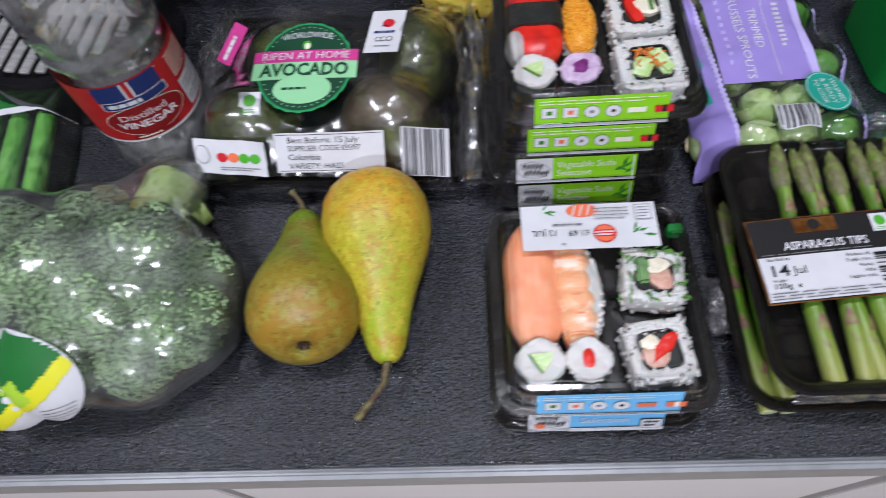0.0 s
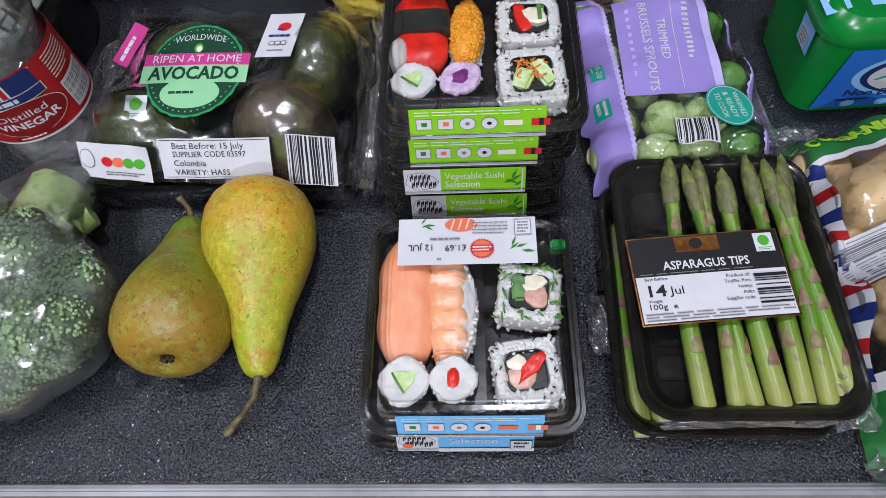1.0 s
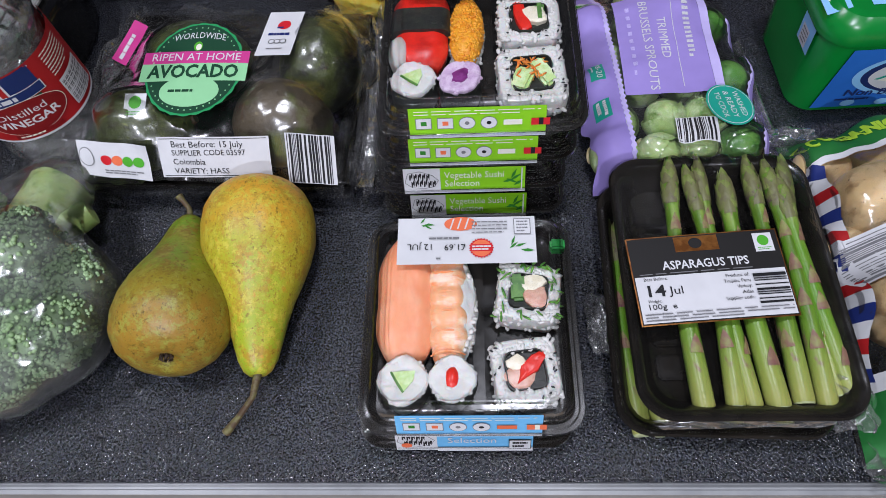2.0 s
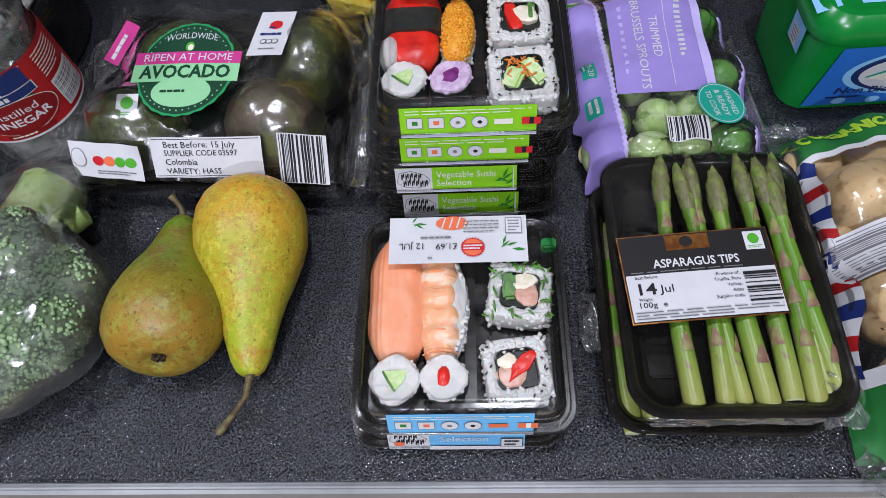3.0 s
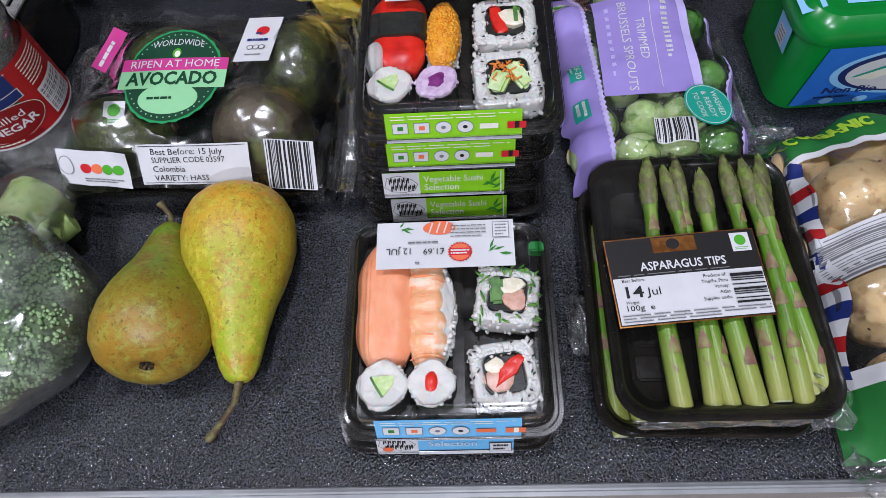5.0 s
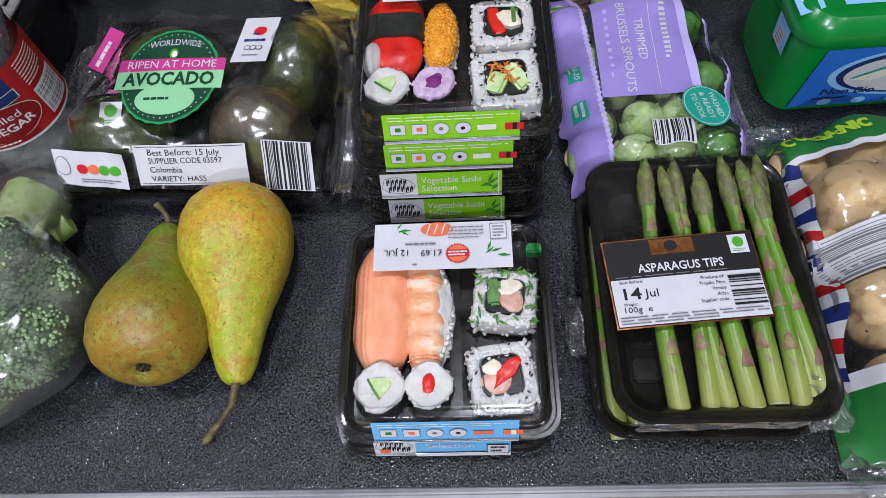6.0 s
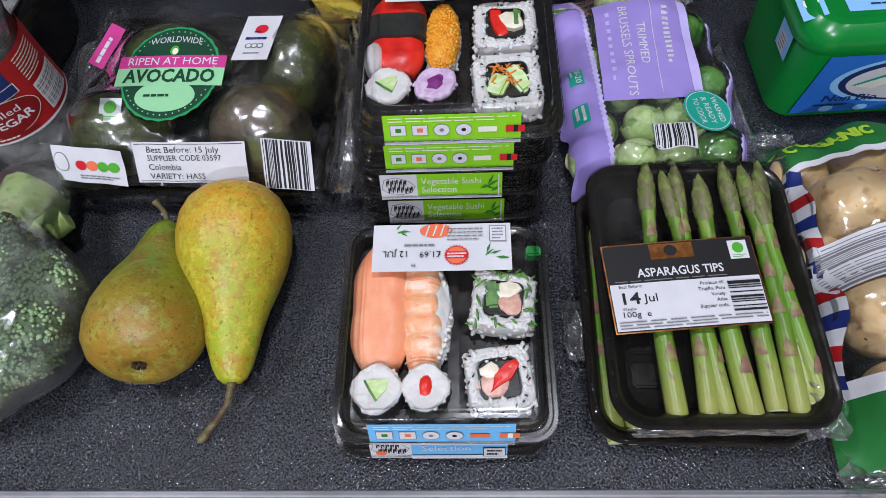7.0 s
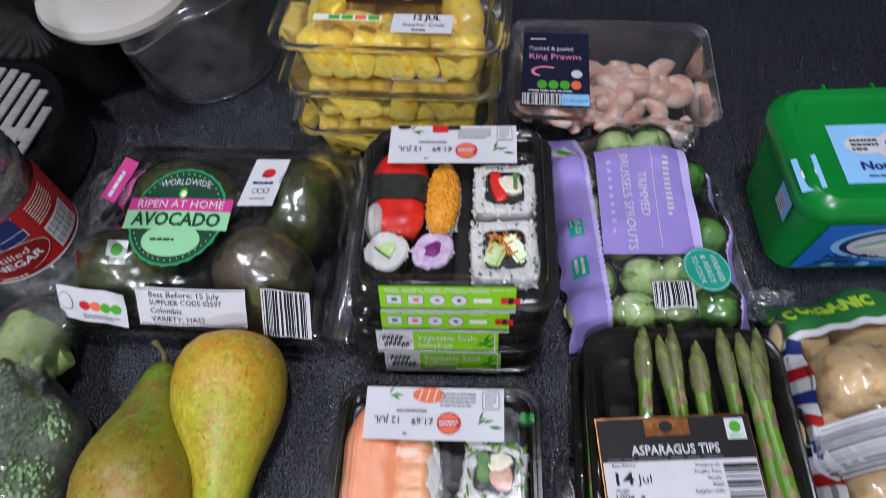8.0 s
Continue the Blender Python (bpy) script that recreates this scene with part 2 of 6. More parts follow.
class Drape:
    """A stretched sheet over lumps: a membrane on a grid, held at its border."""

    def __init__(self, w, d, lumps, border=0.001, n=72, rounds=260, slack=0.0, crinkle=0.0, seed=0.0, wavy=0.0):
        self.w, self.d, self.n = w, d, n
        xs, ys = np.linspace(-w / 2, w / 2, n), np.linspace(-d / 2, d / 2, n)
        X, Y = np.meshgrid(xs, ys, indexing="ij")
        low = np.full((n, n), -1.0)
        for (cx, cy, cz), (a, b, c) in lumps:
            q = 1 - ((X - cx) / a) ** 2 - ((Y - cy) / b) ** 2
            low = np.maximum(low, np.where(q > 0, cz + c * np.sqrt(np.clip(q, 0, 1)), -1))
        low += 0.0012
        h = np.maximum(low, border)
        edge = np.zeros((n, n), bool)
        edge[0], edge[-1], edge[:, 0], edge[:, -1] = True, True, True, True
        rim = np.full((n, n), float(border))
        if wavy:
            for i, j in zip(*np.nonzero(edge)):
                rim[i, j] += wavy * (noise.noise(Vector((xs[i] * 38 + seed, ys[j] * 38, seed))) + 0.5 * noise.noise(Vector((xs[i] * 110, ys[j] * 110, seed))))
        for _ in range(rounds):
            avg = h.copy()
            avg[1:-1, 1:-1] = (h[2:, 1:-1] + h[:-2, 1:-1] + h[1:-1, 2:] + h[1:-1, :-2]) / 4 - slack
            h = np.maximum(low, avg)
            h[edge] = rim[edge]
        if crinkle:
            for i in range(1, n - 1):
                for j in range(1, n - 1):
                    p = Vector((xs[i] * 70 + seed, ys[j] * 70, seed))
                    h[i, j] += crinkle * (0.6 + abs(noise.noise(p)) + 0.5 * noise.noise(p * 2.7))
        self.h = h

    def z(self, x, y):
        n = self.n
        u = min(max((x / self.w + 0.5) * (n - 1), 0), n - 1.001)
        v = min(max((y / self.d + 0.5) * (n - 1), 0), n - 1.001)
        i, j = int(u), int(v)
        fu, fv = u - i, v - j
        h = self.h
        return float((1 - fu) * ((1 - fv) * h[i, j] + fv * h[i, j + 1]) + fu * ((1 - fv) * h[i + 1, j] + fv * h[i + 1, j + 1]))

    def sheet(self, keep=None, lift=0.0):
        """The sheet as mesh data; keep(x, y) chooses its patch."""
        n, w, d = self.n, self.w, self.d
        vs = [(w * (i / (n - 1) - 0.5), d * (j / (n - 1) - 0.5), float(self.h[i, j]) + lift) for i in range(n) for j in range(n)]
        fs = []
        for i in range(n - 1):
            for j in range(n - 1):
                if keep is None or keep(w * ((i + 0.5) / (n - 1) - 0.5), d * ((j + 0.5) / (n - 1) - 0.5)):
                    fs.append((i * n + j, (i + 1) * n + j, (i + 1) * n + j + 1, i * n + j + 1))
        return vs, fs

    def strip(self, lo, hi, t0, t1, lift=0.0006, nu=16, nv=90, along="y"):
        """A patch of the sheet between two curves lo(t) and hi(t)."""
        vs = []
        for j in range(nv + 1):
            t = t0 + (t1 - t0) * j / nv
            for i in range(nu + 1):
                s = lo(t) + (hi(t) - lo(t)) * i / nu
                x, y = (s, t) if along == "y" else (t, s)
                vs.append((x, y, self.z(x, y) + lift))
        k = nu + 1
        return vs, [(j * k + i, j * k + i + 1, (j + 1) * k + i + 1, (j + 1) * k + i) for j in range(nv) for i in range(nu)]

    def on(self, cx, cy, turn=0.0, lift=0.0006):
        """A map from label coordinates to the sheet."""
        c, s = math.cos(radians(turn)), math.sin(radians(turn))

        def fn(u, v, h=0.0):
            x, y = cx + c * u - s * v, cy + s * u + c * v
            k = 0.0035
            flat = sum(self.z(x + k * i, y + k * j) for i in (-1, 0, 1) for j in (-1, 0, 1)) / 9
            return Vector((x, y, max(flat, self.z(x, y)) + lift + h))
        return fn


def plane(o, ex, ey, bend=0.0, ripple=0.0):
    """A map from label coordinates to a plane, bowed a little if asked."""
    o, ex, ey = Vector(o), Vector(ex).normalized(), Vector(ey).normalized()
    nn = ex.cross(ey)
    return lambda u, v, h=0.0: o + u * ex + v * ey + (h + bend * u * u + ripple * noise.noise(Vector((u * 70 + o.x * 99, v * 70, 3.0)))) * nn


def grid_patch(fn, u0, v0, u1, v1, h=0.0, step=0.004):
    nu, nv = max(1, int(abs(u1 - u0) / step + 0.99)), max(1, int(abs(v1 - v0) / step + 0.99))
    vs = [tuple(fn(u0 + (u1 - u0) * i / nu, v0 + (v1 - v0) * j / nv, h)) for i in range(nu + 1) for j in range(nv + 1)]
    fs = [(i * (nv + 1) + j, (i + 1) * (nv + 1) + j, (i + 1) * (nv + 1) + j + 1, i * (nv + 1) + j + 1) for i in range(nu) for j in range(nv)]
    return vs, fs


def disc_patch(fn, cu, cv, ru, rv, h=0.0, wave=0.0, teeth=24, n=48):
    vs = [tuple(fn(cu, cv, h))]
    nr = 8
    for k in range(1, nr + 1):
        for i in range(n):
            a = 2 * math.pi * i / n
            f = k / nr * (1 + (wave * math.cos(teeth * a) if k == nr else 0))
            vs.append(tuple(fn(cu + ru * f * math.cos(a), cv + rv * f * math.sin(a), h)))
    fs = [(0, 1 + i, 1 + (i + 1) % n) for i in range(n)]
    for k in range(nr - 1):
        a, b = 1 + k * n, 1 + (k + 1) * n
        fs += [(a + i, b + i, b + (i + 1) % n, a + (i + 1) % n) for i in range(n)]
    return vs, fs


def poly_patch(fn, pts, h=0.0):
    return [tuple(fn(u, v, h)) for u, v in pts], [tuple(range(len(pts)))]


def letters(body, size, align="CENTER", wide=0.0, bold=0.0):
    """A word as flat mesh data, its middle at the origin; wide: the width to fit."""
    cu = bpy.data.curves.new("word", "FONT")
    cu.body, cu.size, cu.align_x, cu.align_y, cu.resolution_u = body, size, align, "CENTER", 2
    cu.offset = bold
    ob = bpy.data.objects.new("word", cu)
    me = bpy.data.meshes.new_from_object(ob)
    vs = [(v.co.x, v.co.y) for v in me.vertices]
    fs = [tuple(p.vertices) for p in me.polygons]
    bpy.data.objects.remove(ob)
    bpy.data.meshes.remove(me)
    bpy.data.curves.remove(cu)
    if wide and vs:
        span = max(v[0] for v in vs) - min(v[0] for v in vs)
        vs = [(x * wide / span, y) for x, y in vs]
    return vs, fs


class Printer:
    """Collects the print on one label and links it as parts under that label, one for each ink."""

    def __init__(self, base, fn):
        self.base, self.fn, self.inks, self.k = base, fn, {}, 0

    def add(self, data, ink):
        vs, fs = self.inks.setdefault((ink.name, self.k), (ink, [], []))[1:]
        k = len(vs)
        vs += data[0]
        fs += [tuple(i + k for i in f) for f in data[1]]

    def lift(self):
        self.k += 1
        return 0.00022 + 0.00004 * self.k

    def rect(self, u0, v0, u1, v1, ink):
        self.add(grid_patch(self.fn, u0, v0, u1, v1, self.lift()), ink)
        return self

    def disc(self, u, v, r, ink, rv=None, wave=0.0):
        self.add(disc_patch(self.fn, u, v, r, rv or r, self.lift(), wave, n=64 if not wave else 96), ink)
        return self

    def poly(self, pts, ink):
        self.add(poly_patch(self.fn, pts, self.lift()), ink)
        return self

    def region(self, u0, v0, u1, v1, inside, ink, step=0.0012):
        """A printed patch that follows a curved label: small cells wherever inside(u, v) holds."""
        h = self.lift()
        nu, nv = int((u1 - u0) / step), int((v1 - v0) / step)
        for i in range(nu):
            for j in range(nv):
                u, v = u0 + i * step, v0 + j * step
                if inside(u + step / 2, v + step / 2):
                    self.add(grid_patch(self.fn, u, v, u + step, v + step, h), ink)
        return self

    def word(self, body, u, v, size, ink, align="CENTER", wide=0.0, turn=0.0, bold=0.0, arc=0.0):
        vs, fs = letters(body, size, align, wide, bold)
        h = self.lift()
        c, s = math.cos(radians(turn)), math.sin(radians(turn))
        out = []
        for x, y in vs:
            y += arc * x * x
            out.append(tuple(self.fn(u + c * x - s * y, v + s * x + c * y, h)))
        self.add((out, fs), ink)
        return self

    def lines(self, u0, v0, u1, v1, n, ink, seed=1, thick=0.45):
        """Unreadable small print as plain bars."""
        rr = random.Random(seed)
        h = self.lift()
        for i in range(n):
            v = v1 - (v1 - v0) * (i + 0.5) / n
            t = (v1 - v0) / n * thick
            u = u0
            end = u1 if i < n - 1 else u0 + (u1 - u0) * rr.uniform(0.5, 0.9)
            while u < end:
                e = min(end, u + (u1 - u0) * rr.uniform(0.08, 0.22))
                self.add(grid_patch(self.fn, u, v - t / 2, e, v + t / 2, h), ink)
                u = e + (u1 - u0) * 0.025
        return self

    def bars(self, u0, v0, u1, v1, n, ink, seed=1, upright=True):
        """A barcode."""
        rr = random.Random(seed)
        h = self.lift()
        ws = [rr.choice((1, 1, 2, 3)) for _ in range(2 * n)]
        tot, x = sum(ws), 0
        for i, w in enumerate(ws):
            if i % 2 == 0:
                a, b = x / tot, (x + w) / tot
                q = (u0 + (u1 - u0) * a, v0, u0 + (u1 - u0) * b, v1) if upright else (u0, v0 + (v1 - v0) * a, u1, v0 + (v1 - v0) * b)
                self.add(grid_patch(self.fn, *q, h), ink)
            x += w
        return self

    def done(self):
        for ink, vs, fs in self.inks.values():
            part("print", (vs, fs), ink, self.base, smooth=False)
        return self.base


def label_on(parent, fn, u0, v0, u1, v1, material, name="label", label=""):
    ob = part(name, grid_patch(fn, u0, v0, u1, v1, 0.0), material, parent, label)
    return Printer(ob, fn)


def disc_on(parent, fn, u, v, r, material, rv=None, name="label", label="", wave=0.0):
    ob = part(name, disc_patch(fn, u, v, r, rv or r, 0.0, wave, n=96), material, parent, label)
    return Printer(ob, fn)


# ---- room ----
def slab(name, lo, hi, material, label, bevel=0.0):
    bm = bmesh.new()
    block(bm, [(a + b) / 2 for a, b in zip(lo, hi)], [b - a for a, b in zip(lo, hi)], bevel=bevel)
    return tagged(part(name, bm, material, None), label, name.split("_")[0], kind="structure")


slab("floor", (-2.1, -2.6, -1.0), (2.1, 0.7, -0.9), M_FLOOR, "brown wooden kitchen floor")
slab("ceiling", (-2.1, -2.6, 1.5), (2.1, 0.7, 1.6), M_CEIL, "plain pale grey ceiling")
slab("wall_north", (-2.1, 0.62, -0.9), (2.1, 0.72, 1.5), M_SPLASH, "plain dark wall behind the worktop")
slab("wall_south", (-2.1, -2.6, -0.9), (2.1, -2.5, 1.5), M_WALL, "plain grey kitchen wall")
slab("wall_west", (-2.2, -2.6, -0.9), (-2.1, 0.72, 1.5), M_WALL, "plain grey kitchen wall")
slab("wall_east", (2.1, -2.6, -0.9), (2.2, 0.72, 1.5), M_WALL, "plain grey kitchen wall")

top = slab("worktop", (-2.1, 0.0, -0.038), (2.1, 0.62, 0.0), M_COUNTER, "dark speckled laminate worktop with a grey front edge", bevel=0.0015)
bm = bmesh.new()
block(bm, (0, -0.003, -0.0205), (4.2, 0.006, 0.035), bevel=0.0025)
part("edge_strip", bm, M_EDGE, top, "light grey edge strip")


def base_unit(x0, x1, material, label):
    ob = thing("base_cabinet", pose((x0 + x1) / 2, 0.3, -0.9), label, "cabinet", "base cabinets")
    w = x1 - x0
    bm = bmesh.new()
    block(bm, (0, 0.0, 0.43), (w, 0.538, 0.86))
    part("body", bm, M_BEIGE, ob, "beige board carcass")
    bm = bmesh.new()
    block(bm, (0, -0.279, 0.43), (w - 0.004, 0.018, 0.85), bevel=0.001)
    part("door", bm, material, ob, "white cupboard door")
    return ob


for a, b in ((-1.2, -0.66), (-0.65, -0.13), (-0.12, 0.40), (0.42, 0.95)):
    base_unit(a, b, M_WHITEUNIT, "white kitchen base cabinet under the worktop")

# ---- sushi ----
M_GREEN = print_ink("lime_green_ink", lin("86c81e"))
M_BLUE = print_ink("sky_blue_ink", lin("6fb6e4"))
M_DKGREEN = print_ink("dark_green_ink", lin("2f7d2a"))
M_ORANGE = print_ink("orange_ink", lin("e2704a"))
M_RED = print_ink("red_ink", lin("c8202a"))
M_CREAMINK = print_ink("cream_ink", lin("e6e3d4"))
PW, PD, PH = 0.112, 0.119, 0.0245


def small_icons(p, u0, v, gap, ink2):
    """The row of little pictures of what is in the pack."""
    k = 1.22
    for i in range(4):
        u = u0 + gap * i
        if i < 2:
            p.rect(u - 0.0036 * k, v - 0.0026 * k, u + 0.0036 * k, v + 0.0026 * k, M_GREYINK).rect(u - 0.0033 * k, v - 0.0023 * k, u + 0.0033 * k, v + 0.0023 * k, M_WHITE)
            p.rect(u - 0.0015, v - 0.0012, u + 0.0017, v + 0.0012, M_DKGREEN if i == 0 else M_ORANGE)
        else:
            p.disc(u, v, 0.0037 * k, M_GREYINK, 0.0029 * k).disc(u, v, 0.0034 * k, M_WHITE, 0.0026 * k).disc(u, v, 0.0013, M_INK if i == 3 else M_GREYINK, 0.001)
    p.rect(u0 + gap * 4 - 0.004, v - 0.0015, u0 + gap * 4 + 0.006, v + 0.0015, M_ORANGE if ink2 is M_BLUE else M_CREAMINK)
    p.rect(u0 + gap * 5 - 0.001, v - 0.002, u0 + gap * 5 + 0.009, v + 0.002, M_RED if ink2 is M_GREEN else M_ORANGE)
    p.rect(u0 + gap * 5 + 0.003, v - 0.0019, u0 + gap * 5 + 0.0055, v + 0.0021, M_INK if ink2 is M_GREEN else M_CREAMINK)


def leaves_on(p, u, v, ink, k=1.0, seed=1):
    """A printed bamboo twig."""
    rr = random.Random(seed)
    for i in range(5):
        a = rr.uniform(-0.5, 1.2)
        L, x, y = 0.008 * k, u + rr.uniform(-0.006, 0.004) * k, v + rr.uniform(-0.003, 0.003) * k
        c, s = math.cos(a), math.sin(a)
        p.poly([(x, y), (x + L * 0.4 * c + 0.0009 * k * s, y + L * 0.4 * s - 0.0009 * k * c), (x + L * c, y + L * s), (x + L * 0.4 * c - 0.0009 * k * s, y + L * 0.4 * s + 0.0009 * k * c)], ink)


def sushi_pack(x, y, z, theme, face, label, group, lab_dx=0.0, top_label=False, turn=0.0):
    """A black tray with a clear domed lid and a wrap-round paper label."""
    ob = thing("sushi_pack", pose(x, y, z, 0, 0, turn), label, "sushi pack", group)
    w, d = PW, PD
    bm = bmesh.new()
    loft(bm, rings(eased([(w - 0.016, d - 0.016, 0.009, 0.0), (w - 0.013, d - 0.013, 0.010, 0.001), (w - 0.007, d - 0.007, 0.011, 0.0072), (w, d, 0.013, 0.0078), (w, d, 0.013, 0.0088),
                          (w - 0.009, d - 0.009, 0.010, 0.0086), (w - 0.015, d - 0.015, 0.008, 0.0025), (w - 0.019, d - 0.019, 0.006, 0.0022)])))
    tray = part("tray", bm, M_BLACKTRAY, ob, "glossy black plastic tray")
    bm = bmesh.new()
    block(bm, (0.0045, 0, 0.0055), (0.006, d - 0.022, 0.0065), bevel=0.0012)
    block(bm, (0.028, 0.006, 0.0045), (0.042, 0.004, 0.005), bevel=0.001)
    for k in range(5):
        block(bm, (-0.024, -0.04 + 0.02 * k, 0.003), (0.044, 0.0025, 0.0018), bevel=0.0006)
    part("divider", bm, M_BLACKTRAY, tray)
    bm = bmesh.new()
    loft(bm, rings(eased([(w + 0.001, d + 0.001, 0.0135, 0.0075), (w + 0.001, d + 0.001, 0.0135, 0.0095), (w - 0.004, d - 0.004, 0.012, 0.0098), (w - 0.005, d - 0.005, 0.012, 0.0128), (w - 0.0085, d - 0.0085, 0.011, 0.0131),
                         (w - 0.0095, d - 0.0095, 0.011, 0.0178), (w - 0.0115, d - 0.0115, 0.0105, 0.0182), (w - 0.0135, d - 0.0135, 0.010, 0.0225), (w - 0.016, d - 0.016, 0.009, 0.0241), (w - 0.022, d - 0.022, 0.007, 0.0243),
                         (w - 0.024, d - 0.024, 0.006, 0.0237), (w - 0.026, d - 0.026, 0.005, 0.0237)]), 6), cap0=False, cap1=False)
    lid = part("lid", bm, M_LID, ob, "clear plastic lid", 180)
    bm = bmesh.new()
    loft(bm, rings([(w - 0.026, d - 0.026, 0.005, 0.0237), (w - 0.060, d - 0.060, 0.005, 0.0237)]), cap0=False)
    part("window", bm, M_WINDOW, lid, "flat clear top")
    ink = M_GREEN if theme == "green" else M_BLUE
    o = Vector((lab_dx, -d / 2 - 0.0004, 0.0068))
    fn = plane(o, (1, 0, 0), (0, 0.0066, 0.0165))
    p = label_on(ob, lambda u, v, h=0.0, f=fn: f(u * 0.955, v, h), -0.037, 0.0, 0.037, 0.0172, ink, label="printed paper label strip")
    p.rect(-0.037, 0.0, 0.037, 0.0018, M_WHITE)
    if face == "icons":
        p.lines(-0.034, 0.0128, 0.034, 0.0162, 2, M_CREAMINK, 3, 0.28)
        small_icons(p, -0.029, 0.0085, 0.0118, ink)
    else:
        p.rect(-0.037, 0.0, -0.0145, 0.0172, M_WHITE)
        rr = random.Random(4)
        p.poly([(-0.0365, 0.0075), (-0.032, 0.004), (-0.024, 0.0032), (-0.018, 0.0045), (-0.0155, 0.009), (-0.019, 0.0125), (-0.027, 0.0155), (-0.0345, 0.0140)], M_GREYINK)
        p.poly([(-0.0360, 0.0077), (-0.032, 0.0044), (-0.024, 0.0036), (-0.0182, 0.005), (-0.016, 0.009), (-0.0193, 0.0122), (-0.027, 0.0151), (-0.0342, 0.0137)], M_WHITE)
        for row, (u0, v0, m) in enumerate(((-0.0335, 0.0098, 5), (-0.0325, 0.0048, 6))):
            for i in range(m):
                u, t = u0 + 0.0026 * i, v0 + rr.uniform(-0.0006, 0.0006)
                p.poly([(u, t), (u + 0.0008, t - 0.0003), (u + 0.0011, t + 0.0022), (u + 0.0019, t + 0.0004), (u + 0.0023, t + 0.0042), (u + 0.0014, t + 0.0046), (u + 0.0009, t + 0.0030), (u + 0.0002, t + 0.0043)], M_INK)
        if theme == "green":
            p.word("Vegetable Sushi", -0.012, 0.0125, 0.0062, M_CREAMINK, "LEFT", 0.036)
            p.word("Selection", -0.012, 0.0068, 0.0062, M_CREAMINK, "LEFT", 0.021)
            leaves_on(p, 0.027, 0.007, M_DKGREEN, 1.0, 5)
            p.rect(0.0345, 0.0018, 0.0352, 0.017, M_WHITE)
        else:
            p.rect(-0.0145, 0.0, 0.037, 0.003, M_WHITE)
            p.word("Selection", -0.009, 0.0095, 0.0065, M_WHITE, "LEFT", 0.026)
            p.rect(0.024, 0.002, 0.036, 0.010, M_INK).rect(0.0244, 0.0024, 0.0356, 0.0096, M_WHITE).lines(0.026, 0.003, 0.034, 0.009, 2, M_INK, 2, 0.6)
            p.disc(-0.031, 0.0055, 0.003, M_ORANGE, 0.002)
    p.done()
    if top_label:
        fn = plane((lab_dx, 0.0385, 0.0249), (1, 0, 0), (0, 1, 0))
        p = label_on(ob, fn, -0.037, -0.0135, 0.037, 0.0145, M_WHITE, label="white price label")
        leaves_on(p, -0.024, 0.0105, M_DKGREEN, 0.62, 3)
        leaves_on(p, 0.027, -0.004, M_DKGREEN, 0.8, 8)
        if theme == "blue":
            p.disc(-0.003, 0.0102, 0.0088, M_ORANGE, 0.0042)
            for i in range(4):
                p.poly([(-0.009 + 0.004 * i, 0.007), (-0.0082 + 0.004 * i, 0.007), (-0.0062 + 0.004 * i, 0.0135), (-0.007 + 0.004 * i, 0.0135)], M_WHITE)
        else:
            p.rect(-0.012, 0.009, -0.003, 0.0142, M_RED).rect(-0.003, 0.011, 0.004, 0.0142, M_INK).disc(-0.029, 0.013, 0.004, M_INK, 0.0015)
        p.disc(0.008, -0.0048, 0.0062, M_RED, 0.0056, 0.08).disc(0.008, -0.0048, 0.0054, M_ORANGE, 0.0049)
        p.rect(0.0022, -0.0068, 0.0138, -0.0026, M_RED)
        p.lines(0.003, -0.0064, 0.013, -0.003, 2, M_WHITE, 5, 0.55)
        p.word("12 JUL", -0.0245, -0.0035, 0.0052, M_INK, turn=180)
        p.word("£1.69", -0.006, -0.0040, 0.0052, M_INK, turn=180)
        p.lines(-0.020, 0.0005, 0.000, 0.0022, 1, M_GREYINK, 6, 0.6)
        p.lines(0.003, 0.0035, 0.022, 0.0120, 4, M_GREYINK, 7, 0.3)
        p.lines(-0.016, -0.0115, -0.012, -0.0100, 1, M_GREYINK, 8, 0.6)
        p.rect(0.0255, 0.003, 0.0345, 0.0125, M_GREYINK).rect(0.0259, 0.0034, 0.0341, 0.0121, M_WHITE).lines(0.027, 0.004, 0.033, 0.0115, 4, M_GREYINK, 9, 0.5)
        p.done()
    return ob


GREEN_LABEL = "vegetable sushi pack with a lime green label, in a stack"
S4 = [(0.1635, 0.2210, 3, "icons", -0.0025), (0.1605, 0.2205, 2, "icons", -0.002), (0.1570, 0.2180, 1, "name", -0.004), (0.1580, 0.2155, 0, "name", -0.003)]
for x, y, k, face, dx in S4:
    sushi_pack(x, y, PH * k, "green", face, GREEN_LABEL, "stacked vegetable sushi packs", dx, top_label=(k == 3))
sushi_pack(0.1520, 0.0750, 0.0, "blue", "name", "lower sushi pack with a pale blue label", "stacked fish sushi packs", -0.001)
sushi_pack(0.1550, 0.0772, PH, "blue", "icons", "fish sushi pack with a white price label on its lid", "stacked fish sushi packs", -0.001, True)
bm = bmesh.new()
block(bm, (0.2035, 0.118, PH + 0.012), (0.008, 0.006, 0.008), bevel=0.001)
tagged(part("wasabi_sachet", bm, surface("green_sachet", (0.02, 0.35, 0.06), [((0.01, 0.22, 0.04), 200, 0.4, 0.6)], rough=0.3), None), "small green sachet inside the sushi pack", "sachet")

